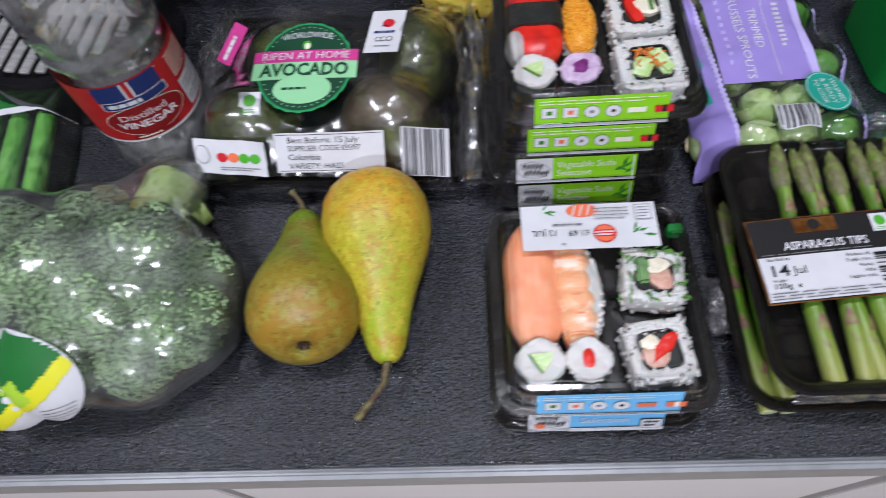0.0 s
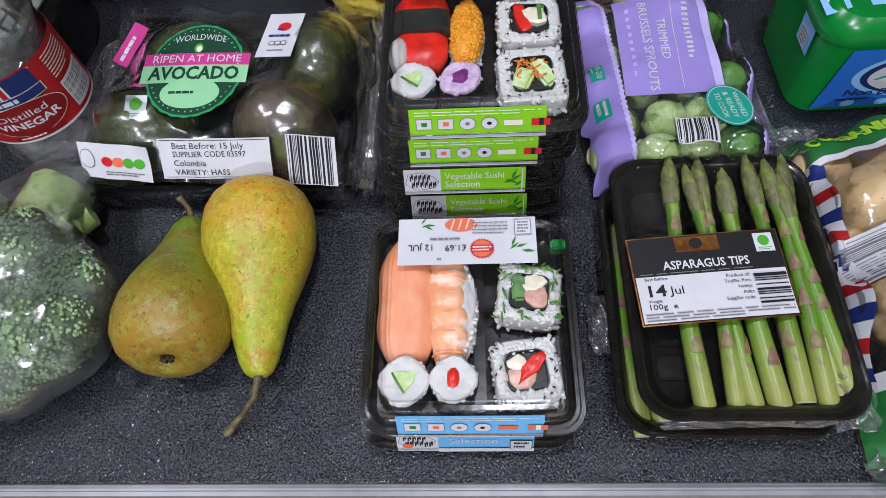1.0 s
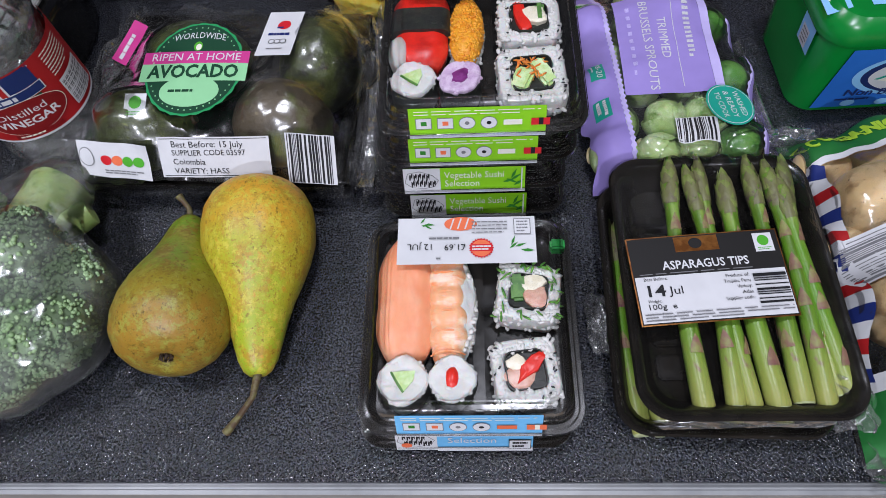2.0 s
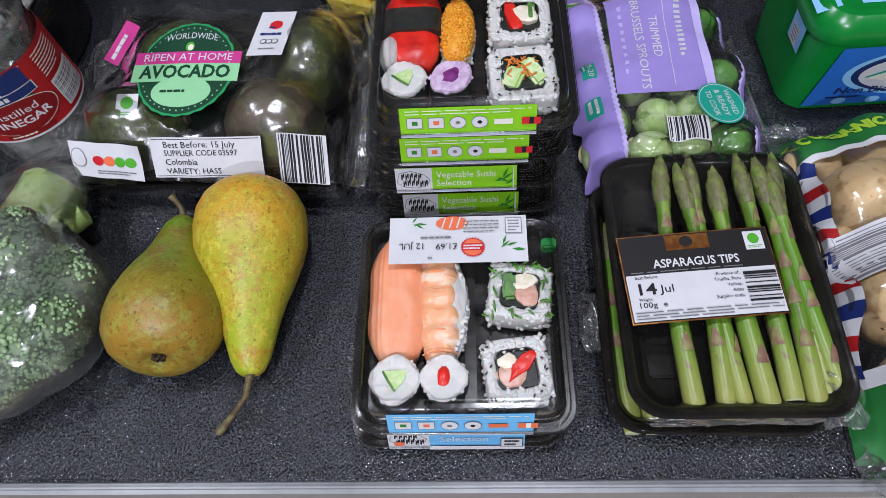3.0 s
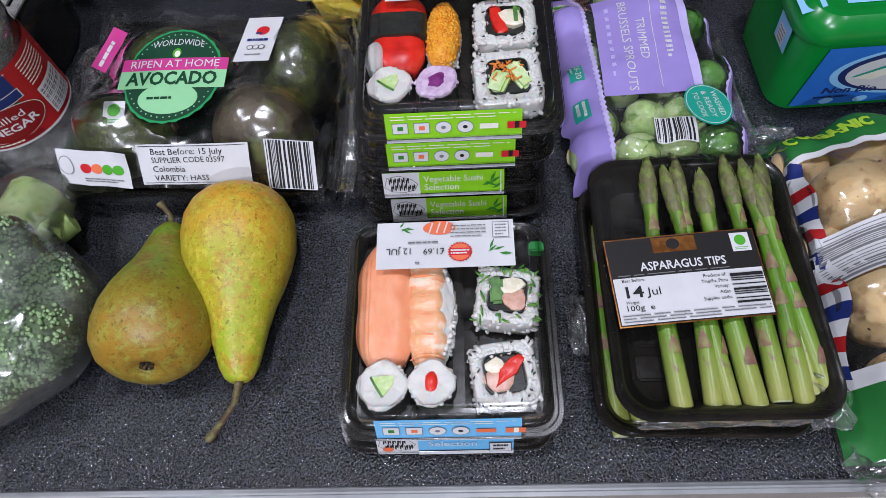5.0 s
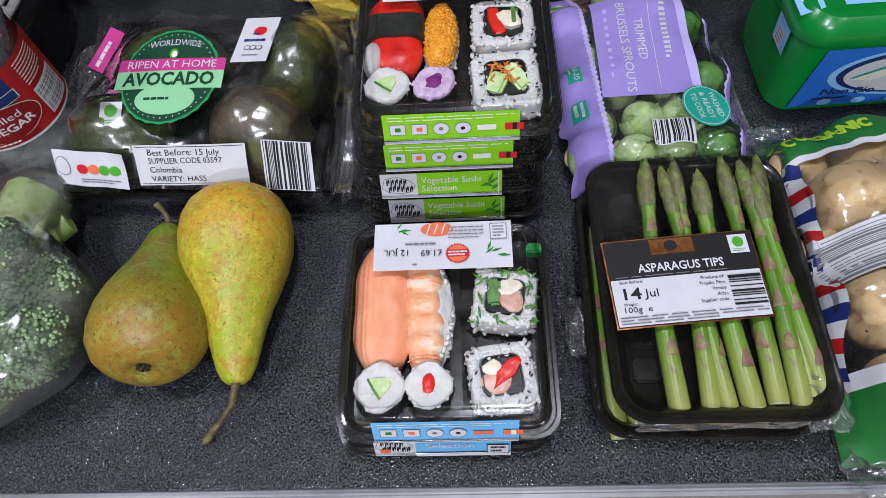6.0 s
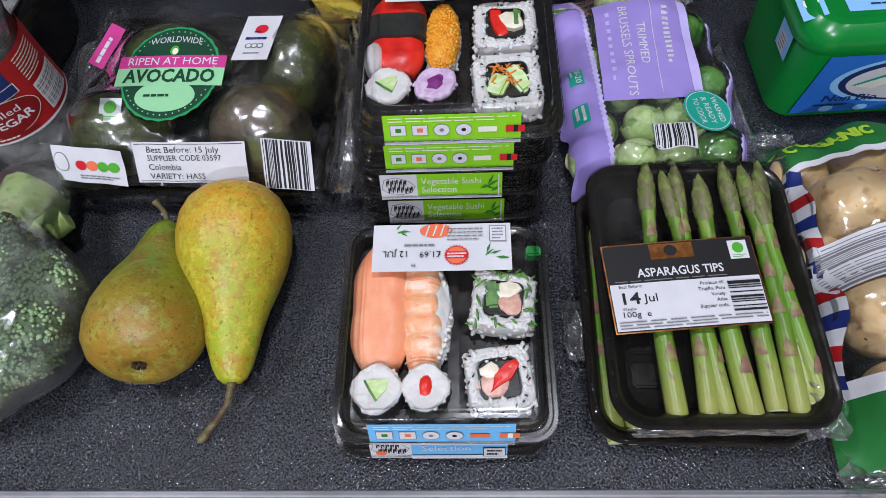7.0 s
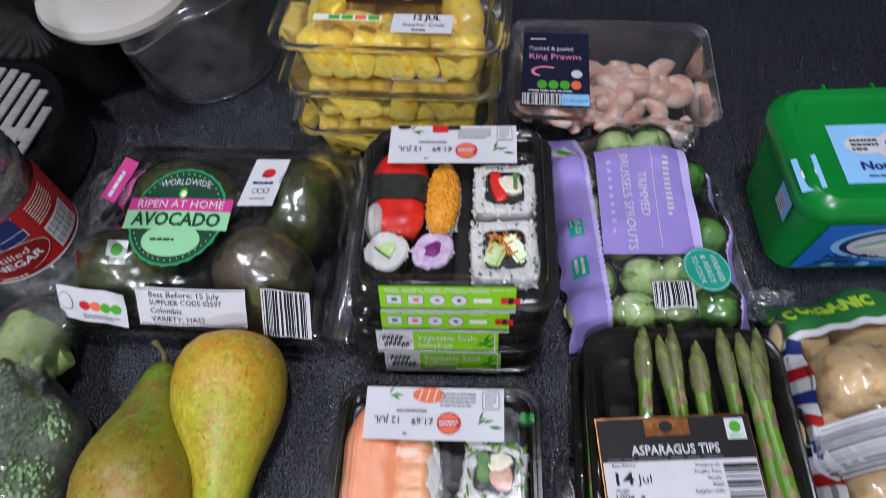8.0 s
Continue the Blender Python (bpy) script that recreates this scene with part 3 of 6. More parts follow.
M_SALMON = surface("raw_salmon", lin("f2a47a"), [(lin("f5b896"), 60, 0.45, 0.75, (2.2, 0.6, 1)), (lin("e98c5f"), 40, 0.45, 0.75)], rough=0.42, bump=0.0002, bscale=90, sss=0.2, sss_scale=0.003)
M_SHRIMP = surface("cooked_shrimp", lin("f4b487"), [(lin("f8dcc6"), 70, 0.48, 0.62, (0.7, 1.6, 1)), (lin("ec9a68"), 150, 0.52, 0.68, (0.6, 2.0, 1))], rough=0.33, bump=0.0002, bscale=200, sss=0.3)
M_STRIPE = surface("shrimp_stripe", lin("e98a52"), [(lin("f2b083"), 200, 0.4, 0.6)], rough=0.35)
M_PEPPER = surface("red_pepper", lin("e0281a"), [(lin("c01a12"), 90, 0.45, 0.65), (lin("ee4a35"), 40, 0.55, 0.7)], rough=0.34, bump=0.00015, bscale=120, sss=0.1)
M_EGG = surface("orange_roe", lin("eea92e"), [(lin("e08a18"), 260, 0.45, 0.62)], rough=0.4, bump=0.0004, bscale=700)
M_CUC = surface("cucumber_flesh", lin("b9d58a"), [(lin("d4e6b4"), 160, 0.45, 0.6)], rough=0.3, sss=0.2)
M_CUCSKIN = surface("cucumber_skin", lin("3f6e2a"), [(lin("5d8c3c"), 200, 0.4, 0.6)], rough=0.4)
M_CARROT = surface("grated_carrot", lin("e5762a"), [(lin("f0953c"), 300, 0.4, 0.6)], rough=0.35, sss=0.15)
M_CREAM = surface("soft_cheese", lin("f3ecd8"), [(lin("e6dcc0"), 220, 0.4, 0.6)], rough=0.4)
M_FISH = surface("pink_fish", lin("cf9a86"), [(lin("e0b5a2"), 180, 0.4, 0.6)], rough=0.35, sss=0.2)
M_PURPLE = surface("pickled_radish", lin("6a1d63"), [(lin("8a3d84"), 250, 0.4, 0.6)], rough=0.35)
M_LILAC = surface("stained_rice", lin("d8c3da"), [(lin("c2a4c6"), 300, 0.4, 0.6)], rough=0.4, bump=0.0003, bscale=500)
M_HERB = surface("chopped_herb", lin("3f7a2a"), [(lin("6da644"), 300, 0.4, 0.6)], rough=0.5)
M_SESAME = surface("black_sesame", (0.02, 0.02, 0.022), [((0.05, 0.05, 0.05), 900, 0.4, 0.6)], rough=0.4)


def nigiri(x, y, z, w, length, turn, kind, label):
    ob = thing("nigiri_sushi", pose(x, y, z, 0, 0, turn), label, "sushi", "sushi pieces")
    bm = bmesh.new()
    blob(bm, (0, 0, 0.007), (w / 2, length / 2, 0.008), 4, 0.16, 320)
    rice = part("rice", bm, M_RICE, ob)

    def spot():
        a, t = RND.uniform(0, 6.28), RND.uniform(0.1, 1.0)
        return (w / 2 * math.cos(a) * math.sqrt(1 - 0.2 * t), length / 2 * math.sin(a) * math.sqrt(1 - 0.2 * t), 0.003 + 0.010 * t)
    part("rice_grain", grains(90, lambda: (lambda c: (c[0] * 0.97, c[1] * 0.98, c[2] - 0.0008))(spot()), 0.0050, 0.0014), M_GRAIN, rice)
    lift = 0.0135
    if kind == "roe":
        bm = bmesh.new()
        blob(bm, (0, 0, 0.010), (w * 0.5, length * 0.5, 0.0085), 3, 0.14, 250)
        t = part("topping", bm, M_EGG, ob, "orange roe topping")

        def spot2():
            a, q = RND.uniform(0, 6.28), math.sqrt(RND.uniform(0, 1))
            return (w * 0.49 * q * math.cos(a), length * 0.49 * q * math.sin(a), 0.010 + 0.0085 * math.sqrt(max(0, 1 - q * q)))
        part("roe_strand", grains(330, spot2, 0.0030, 0.0008), M_EGG, t)
        return ob
    # a slice that drapes over the rice, slightly off its middle
    nu, nv, th = 17, 41, 0.0032
    sw = w * (1.16 if kind != "shrimp" else 0.86)
    off = 0.0 if kind != "shrimp" else -w * 0.13
    lo = length * (0.53 if kind != "pepper" else 0.50)
    rs = []
    for j in range(nv):
        t = -1 + 2 * j / (nv - 1)
        wid = sw / 2 * (1 - 0.42 * abs(t) ** 4) * (1.0 + 0.05 * math.sin(5 * t + w * 900))
        if kind == "salmon":
            wid *= 1 - 0.46 * max(0, t) ** 2
        seg = 0.0
        if kind == "shrimp":
            seg = 0.0011 * (1 - abs(math.sin(3.0 * math.pi * t + 0.4)) ** 0.5)
            wid *= 0.88 + 0.14 * abs(math.sin(3.0 * math.pi * t + 0.4)) ** 0.6
        upper = [(off + wid * s, lo * t, lift + th - seg - 0.0048 * abs(s) ** 4 - 0.005 * abs(t) ** 6 + 0.0006 * noise.noise(Vector((s * 2, t * 4, w * 500)))) for s in [-1 + 2 * i / (nu - 1) for i in range(nu)]]
        lower = [(a, b, c - th) for a, b, c in reversed(upper)]
        rs.append(upper + lower)
    bm = bmesh.new()
    loft(bm, rs)
    m = {"salmon": M_SALMON, "shrimp": M_SHRIMP, "pepper": M_PEPPER}[kind]
    t = part("topping", bm, m, ob, {"salmon": "orange salmon slice", "shrimp": "striped shrimp slice", "pepper": "red pepper slice"}[kind], 180)
    if kind == "shrimp":
        bm = bmesh.new()
        for k in range(6):
            yy = lo * (-0.80 + 0.333 * k - 0.042)
            tube(bm, [(off + sw * 0.44 * q, yy + 0.0016 * (1 - q * q), lift + th - 0.0006 - 0.0048 * abs(q) ** 4) for q in (-0.95, -0.6, -0.2, 0.2, 0.6, 0.92)], [0.0004, 0.0008, 0.0009, 0.0008, 0.0006, 0.0004], 6)
        part("stripe", bm, M_STRIPE, t)
    if kind == "pepper":
        bm = bmesh.new()
        rs = []
        for yy in (-0.0085, -0.008, 0.008, 0.0085):
            rs.append([(w / 2 * 1.24 * math.copysign(abs(math.sin(a)) ** 0.45, math.sin(a)), yy, 0.0095 + 0.0092 * math.copysign(abs(math.cos(a)) ** 0.45, math.cos(a))) for a in [2 * math.pi * (i + 0.5) / 24 for i in range(24)]])
        loft(bm, rs)
        part("seaweed_band", bm, M_NORI, ob, "dark seaweed band")
        bm = bmesh.new()
        blob(bm, (-w * 0.44, -length * 0.33, 0.0105), (w * 0.22, 0.012, 0.0085), 3, 0.08, 300)
        part("rice_end", bm, M_RICE, ob)
    return ob


def maki(x, y, z, r, kind, label, sx=1.0, turn=0.0):
    """A small roll standing on end: seaweed outside, rice, filling."""
    ob = thing("maki_sushi", pose(x, y, z, 0, 0, turn), label, "sushi", "sushi pieces")
    h = 0.0165
    n = 36

    def ring(rr, zz):
        return [(sx * rr * math.cos(a) * (1 + 0.05 * math.cos(4 * a)), rr * math.sin(a) * (1 + 0.05 * math.cos(4 * a + 0.5)), zz) for a in [2 * math.pi * i / n for i in range(n)]]
    bm = bmesh.new()
    loft(bm, [ring(r, 0), ring(r, h - 0.001), ring(r - 0.0006, h - 0.0008), ring(r - 0.0007, h - 0.004)], True, True)
    part("seaweed", bm, M_NORI, ob, "dark seaweed wrap")
    bm = bmesh.new()
    loft(bm, [ring(r * 0.985, h - 0.004), ring(r * 0.98, h + 0.0004), ring(r * 0.9, h + 0.0014), ring(r * 0.55, h + 0.0013), ring(r * 0.3, h + 0.0006)])
    clumpy(bm, 1, 0.0005, 420)
    rice = part("rice", bm, M_LILAC if kind == "purple" else M_RICE, ob)

    def spot():
        a, q = RND.uniform(0, 6.28), math.sqrt(RND.uniform(0.25, 0.98))
        return (sx * r * q * math.cos(a), r * q * math.sin(a), h + 0.0007 - 0.001 * q ** 6)
    part("rice_grain", grains(70, lambda: (lambda c: (c[0] * 0.94, c[1] * 0.94, c[2] - 0.0007))(spot()), 0.0048, 0.0014), M_LILAC if kind == "purple" else M_GRAIN, rice)
    bm = bmesh.new()
    if kind == "cucumber":
        loft(bm, [[(px * r, py * r, zz) for px, py in ((-0.45, 0.3), (0.5, 0.35), (0.42, -0.05), (0.05, -0.48), (-0.2, -0.1))] for zz in (h - 0.002, h + 0.0018)])
        part("filling", bm, M_CUC, ob, "pale green cucumber filling")
        bm = bmesh.new()
        tube(bm, [(-0.45 * r, 0.3 * r, h + 0.0014), (-0.22 * r, -0.1 * r, h + 0.0016), (0.05 * r, -0.5 * r, h + 0.0014)], [0.0007] * 3, 6)
        part("skin", bm, M_CUCSKIN, ob)
    elif kind == "pepper":
        blob(bm, (0, 0, h), (r * 0.3, r * 0.48, 0.0025), 2, 0.2, 300)
        part("filling", bm, M_PEPPER, ob, "red pepper filling")
    else:
        blob(bm, (0, 0, h), (sx * r * 0.55, r * 0.4, 0.0022), 2, 0.4, 400)
        part("filling", bm, M_PURPLE, ob, "purple radish filling")
    return ob


def square_roll(x, y, z, s, turn, fill, coat, label, tilt=0.0):
    """An inside-out roll: rice outside, seaweed inside, fillings in the middle."""
    ob = thing("square_sushi_roll", pose(x, y, z, tilt, 0, turn), label, "sushi", "sushi pieces")
    h = 0.0165
    bm = bmesh.new()
    loft(bm, rings([(s * 0.94, s * 0.94, 0.006, 0.0), (s, s, 0.007, 0.004), (s, s, 0.007, h - 0.003), (s * 0.96, s * 0.96, 0.007, h - 0.0004), (s * 0.80, s * 0.80, 0.006, h), (s * 0.64, s * 0.64, 0.004, h - 0.0006), (s * 0.60, s * 0.60, 0.004, h - 0.004)], 5))
    clumpy(bm, 2, 0.0007, 330)
    rice = part("rice", bm, M_RICE, ob, angle=180)

    def spot():
        k, t = RND.randrange(4), RND.uniform(-1, 1)
        if RND.random() < 0.55:
            q = RND.uniform(0.33, 0.48)
            p = [(q, t * 0.5), (-q, t * 0.5), (t * 0.5, q), (t * 0.5, -q)][k]
            zz = h + 0.0003
        else:
            p = [(0.5, t * 0.48), (-0.5, t * 0.48), (t * 0.48, 0.5), (t * 0.48, -0.5)][k]
            zz = RND.uniform(0.003, h)
        return (p[0] * s, p[1] * s, zz)
    part("rice_grain", grains(130, lambda: (lambda c: (c[0] * 0.945, c[1] * 0.945, c[2] - 0.0011))(spot()), 0.0056, 0.0014), M_GRAIN, rice)
    bm = bmesh.new()
    loft(bm, rings([(s * 0.60, s * 0.60, 0.004, h - 0.005), (s * 0.61, s * 0.61, 0.004, h + 0.0004), (s * 0.58, s * 0.58, 0.004, h + 0.0004), (s * 0.57, s * 0.57, 0.004, h - 0.0025)], 5))
    part("seaweed", bm, M_NORI, ob, "dark seaweed lining")
    rr = random.Random(int(x * 1e4))
    for name, m, cx, cy, a, b, tn in fill:
        bm = bmesh.new()
        if name == "carrot":
            part(name, seeds([((s * (cx + rr.uniform(-a, a) * 0.5), s * (cy + rr.uniform(-b, b) * 0.5), h + rr.uniform(-0.001, 0.002)), turned(0, rr.uniform(-0.3, 0.3), rr.uniform(0, 6), 0.0028, 0.0006, 0.0006)) for _ in range(60)]), m, ob)
            continue
        if name == "cucumber":
            block(bm, (s * cx, s * cy, h - 0.001), (s * a * 1.3, s * b * 1.3, 0.005), pose(0, 0, 0, 8, -6, tn), 0.0015)
        else:
            # a sliced piece: an uneven outline with a flat cut face
            tr, ks = pose(s * cx, s * cy, 0, 0, 0, tn), [rr.uniform(0.75, 1.15) for _ in range(9)]
            ol = [(s * a * 0.72 * q * math.cos(2 * math.pi * i / 9), s * b * 0.72 * q * math.sin(2 * math.pi * i / 9)) for i, q in enumerate(ks)]
            top = h + rr.uniform(-0.0006, 0.0008)
            loft(bm, [[tr @ Vector((u * f, v * f, zz)) for u, v in ol] for f, zz in ((0.95, h - 0.004), (1.0, top - 0.0006), (0.90, top), (0.5, top + 0.0002))])
            clumpy(bm, 1, 0.0004, 500)
        part(name, bm, m, ob)
    if coat:
        spots = []
        for _ in range(26 if coat is M_SESAME else 44):
            c = Vector(spot())
            c.z += 0.0016
            spots.append((c, turned(rr.uniform(-0.6, 0.6), rr.uniform(-0.6, 0.6), rr.uniform(0, 6.3), 0.0012 if coat is M_SESAME else rr.uniform(0.0015, 0.0042), 0.0006 if coat is M_SESAME else 0.0008, 0.0004)))
        part("sesame" if coat is M_SESAME else "herb", seeds(spots), coat, rice)
    return ob


Z1, Z2 = PH + 0.0026, 3 * PH + 0.0026
nigiri(0.1210, 0.0885, Z1, 0.0262, 0.068, 2, "salmon", "salmon nigiri on white rice in the tray")
nigiri(0.1468, 0.083, Z1, 0.0245, 0.062, 1, "shrimp", "shrimp nigiri on white rice in the tray")
maki(0.1218, 0.0418, Z1, 0.0126, "cucumber", "small cucumber maki roll standing on end")
maki(0.1463, 0.0425, Z1, 0.0118, "pepper", "small red pepper maki roll standing on end")
square_roll(0.1860, 0.0875, Z1, 0.0325, -8, [("cream_cheese", M_CREAM, 0.04, 0.16, 0.32, 0.22, 10), ("fish", M_FISH, 0.12, -0.08, 0.36, 0.28, -20), ("cucumber", M_CUCSKIN, -0.18, 0.05, 0.18, 0.35, 10)], M_HERB, "square sushi roll with fish, cheese and chopped herbs", tilt=-4)
square_roll(0.1825, 0.0468, Z1, 0.0325, 7, [("pepper", M_PEPPER, 0.1, 0.06, 0.16, 0.5, -48), ("crab_stick", M_FISH, -0.1, -0.08, 0.36, 0.32, 10), ("shrimp", M_CREAM, -0.12, 0.12, 0.26, 0.2, 0)], M_SESAME, "square sushi roll with crab and red pepper filling")
nigiri(0.1305, 0.2330, Z2, 0.0270, 0.060, 0, "pepper", "red pepper nigiri with a seaweed band")
nigiri(0.1560, 0.2285, Z2, 0.0195, 0.052, -2, "roe", "nigiri covered with orange roe")
maki(0.1275, 0.1905, Z2, 0.0120, "cucumber", "small cucumber maki roll standing on end", 1.0, 20)
maki(0.1525, 0.1910, Z2, 0.0105, "purple", "small purple radish maki roll lying at a slant", 1.15, 40)
square_roll(0.1910, 0.2330, Z2, 0.0345, 0, [("pepper", M_PEPPER, -0.12, 0.03, 0.18, 0.5, 12), ("cream_cheese", M_CREAM, 0.1, 0.08, 0.3, 0.3, 0), ("cucumber", M_CUCSKIN, 0.18, 0.1, 0.12, 0.3, 0)], M_SESAME, "square sushi roll with cheese and pepper filling")
square_roll(0.1905, 0.1935, Z2, 0.0360, 4, [("carrot", M_CARROT, 0.0, 0.06, 0.4, 0.35, 0), ("cucumber", M_CUC, -0.16, -0.1, 0.22, 0.3, -30), ("cucumber", M_CUC, 0.17, 0.0, 0.18, 0.36, 30)], M_SESAME, "square sushi roll with carrot and cucumber filling", tilt=3)


# ---- pears ----
def pear_skin(name, a, b, russet, fleck):
    m, nt, out = graph(name)
    bs = nt.nodes.new("ShaderNodeBsdfPrincipled")
    co = nt.nodes.new("ShaderNodeTexCoord")
    sep = nt.nodes.new("ShaderNodeSeparateXYZ")
    nt.links.new(co.outputs["Object"], sep.inputs[0])
    g = nt.nodes.new("ShaderNodeMapRange")
    g.inputs["From Min"].default_value, g.inputs["From Max"].default_value = 0.01, 0.085
    nt.links.new(sep.outputs["Y"], g.inputs["Value"])
    ad = nt.nodes.new("ShaderNodeMath")
    ad.operation = "ADD"
    wob = noise_fac(nt, 28, 0.3, 0.7)
    sc = nt.nodes.new("ShaderNodeMath")
    sc.operation = "MULTIPLY_ADD"
    sc.inputs[1].default_value, sc.inputs[2].default_value = 0.7, -0.35
    nt.links.new(wob, sc.inputs[0])
    nt.links.new(g.outputs[0], ad.inputs[0])
    nt.links.new(sc.outputs[0], ad.inputs[1])
    ad.use_clamp = True
    col = blend(nt, ad.outputs[0], a, b)
    col = blend(nt, noise_fac(nt, 60, 0.50, 0.57, detail=10.0, rough=0.85), col, russet)
    col = blend(nt, noise_fac(nt, 190, 0.60, 0.68, detail=6.0), col, tuple(0.5 * (u + v) for u, v in zip(russet, a)))
    col = blend(nt, noise_fac(nt, 170, 0.50, 0.60, detail=7.0, rough=0.8), col, fleck)
    col = blend(nt, noise_fac(nt, 420, 0.56, 0.64, detail=5.0, rough=0.75), col, tuple(c * 0.75 for c in russet))
    col = blend(nt, noise_fac(nt, 300, 0.63, 0.70), col, tuple(c * 0.55 for c in russet))
    col = blend(nt, noise_fac(nt, 900, 0.62, 0.70), col, lin("8b8a3a"))
    nt.links.new(col, bs.inputs["Base Color"])
    bs.inputs["Roughness"].default_value = 0.42
    bs.inputs["Subsurface Weight"].default_value, bs.inputs["Subsurface Scale"].default_value = 0.08, 0.003
    bp = node(nt, "ShaderNodeBump", Strength=1.0, Distance=0.00025)
    nt.links.new(noise_fac(nt, 380, 0, 1), bp.inputs["Height"])
    nt.links.new(bp.outputs[0], bs.inputs["Normal"])
    nt.links.new(bs.outputs[0], out.inputs[0])
    return m


M_STEM = surface("pear_stem", (0.075, 0.042, 0.018), [((0.16, 0.15, 0.05), 150, 0.45, 0.65)], rough=0.6, bump=0.0003, bscale=400)
M_CALYX = surface("dried_calyx", (0.03, 0.018, 0.01), [((0.07, 0.04, 0.02), 400, 0.4, 0.6)], rough=0.8)


def pear(eye, neck, rad, length, skin, stem, label, seed, bend=0.0):
    """A lying pear: local Y runs from the blossom end to the neck."""
    eye, neck = Vector(eye), Vector(neck)
    ay = (neck - eye).normalized()
    ax = ay.cross(Vector((0, 0, 1))).normalized()
    az = ax.cross(ay)
    m = Matrix((ax, ay, az)).transposed().to_4x4()
    m.translation = eye
    ob = thing("pear", m, label, "pear", "pears")
    prof = [(0.045, 0.06), (0.02, 0.16), (0.0, 0.30), (0.004, 0.44), (0.03, 0.66), (0.08, 0.83), (0.15, 0.95), (0.24, 1.0), (0.34, 0.985), (0.44, 0.90), (0.54, 0.76), (0.64, 0.61), (0.74, 0.49), (0.84, 0.40), (0.92, 0.32), (0.97, 0.23), (0.99, 0.14), (0.985, 0.05)]
    n = 48
    bm = bmesh.new()
    rs = []
    for s, r in prof:
        yy = s * length
        ring = []
        for i in range(n):
            a = 2 * math.pi * i / n
            k = 1 + 0.045 * noise.noise(Vector((1.2 * math.cos(a) + seed, 1.2 * math.sin(a), s * 3))) + 0.012 * noise.noise(Vector((4 * math.cos(a) + seed, 4 * math.sin(a), s * 9)))
            ring.append((r * rad * k * math.cos(a) + bend * s * s, yy, r * rad * k * math.sin(a)))
        rs.append(ring)
    loft(bm, rs)
    bmesh.ops.subdivide_edges(bm, edges=bm.edges[:], cuts=1, use_grid_fill=True, smooth=0.6)
    part("skin", bm, skin, ob, angle=180)
    bm = bmesh.new()
    inv = m.inverted()
    path = [inv @ Vector(p) for p in stem]
    path[0] = Vector((bend * 0.95, 0.975 * length, 0))
    k = len(path) - 1
    tube(bm, path, [0.0024] + [0.0017] * (k - 1) + [0.0026], 10)
    part("stem", bm, M_STEM, ob, "brown woody stem")
    bm = bmesh.new()
    for i in range(6):
        a = i * 1.05
        tube(bm, [(0.0022 * math.cos(a), 0.047 * length, 0.0022 * math.sin(a)), (0.0032 * math.cos(a), 0.02 * length, 0.0032 * math.sin(a)), (0.0014 * math.cos(a + 0.4), 0.006 * length, 0.0014 * math.sin(a + 0.4))], [0.0011, 0.0009, 0.0003], 6)
    blob(bm, (0, 0.045 * length, 0), (0.004, 0.001, 0.004), 1)
    part("calyx", bm, M_CALYX, ob, "dried brown calyx")
    return ob


pear((-0.0020, 0.0535, 0.0405), (-0.0165, 0.1515, 0.0185), 0.0314, 0.1015, pear_skin("olive_pear_skin", lin("9a7626"), lin("6c9420"), lin("80661e"), lin("96923a")),
     [(0, 0, 0), (-0.0185, 0.158, 0.020), (-0.0220, 0.162, 0.023), (-0.0245, 0.1645, 0.025)], "green-brown russet pear lying on the worktop, blossom end forward", 1.3)
pear((0.030, 0.165, 0.034), (0.0405, 0.050, 0.020), 0.0325, 0.116, pear_skin("yellow_pear_skin", lin("d39a30"), lin("98ac28"), lin("ac8a28"), lin("c4b840")),
     [(0, 0, 0), (0.0375, 0.041, 0.016), (0.030, 0.033, 0.010), (0.0215, 0.0245, 0.0045)], "yellow-green russet pear lying with its stem forward", 4.1)

# ---- asparagus ----
M_SPEAR = surface("asparagus_stalk", lin("a6aa5c"), [(lin("aebc68"), 30, 0.52, 0.75, (1, 0.3, 1)), (lin("587c22"), 90, 0.50, 0.68, (1.5, 0.2, 1)), (lin("8d7a5c"), 160, 0.62, 0.72, (1.2, 0.5, 1))], grad=(lin("669826"), 0.004, 0.050), rough=0.35, bump=0.0002, bscale=350, sss=0.05)
M_CUT = surface("pale_cut_end", lin("c9cfa0"), [(lin("a9b282"), 200, 0.4, 0.6)], rough=0.5)
M_SCALE = surface("purple_scale", lin("8f6a5a"), [(lin("97985a"), 120, 0.46, 0.60), (lin("743f4c"), 90, 0.52, 0.7)], rough=0.5)
M_TIP = surface("asparagus_tip", lin("82904a"), [(lin("5e4850"), 110, 0.52, 0.66), (lin("98a660"), 260, 0.55, 0.7)], island=lin("71674e"), rough=0.45, bump=0.0002, bscale=400)


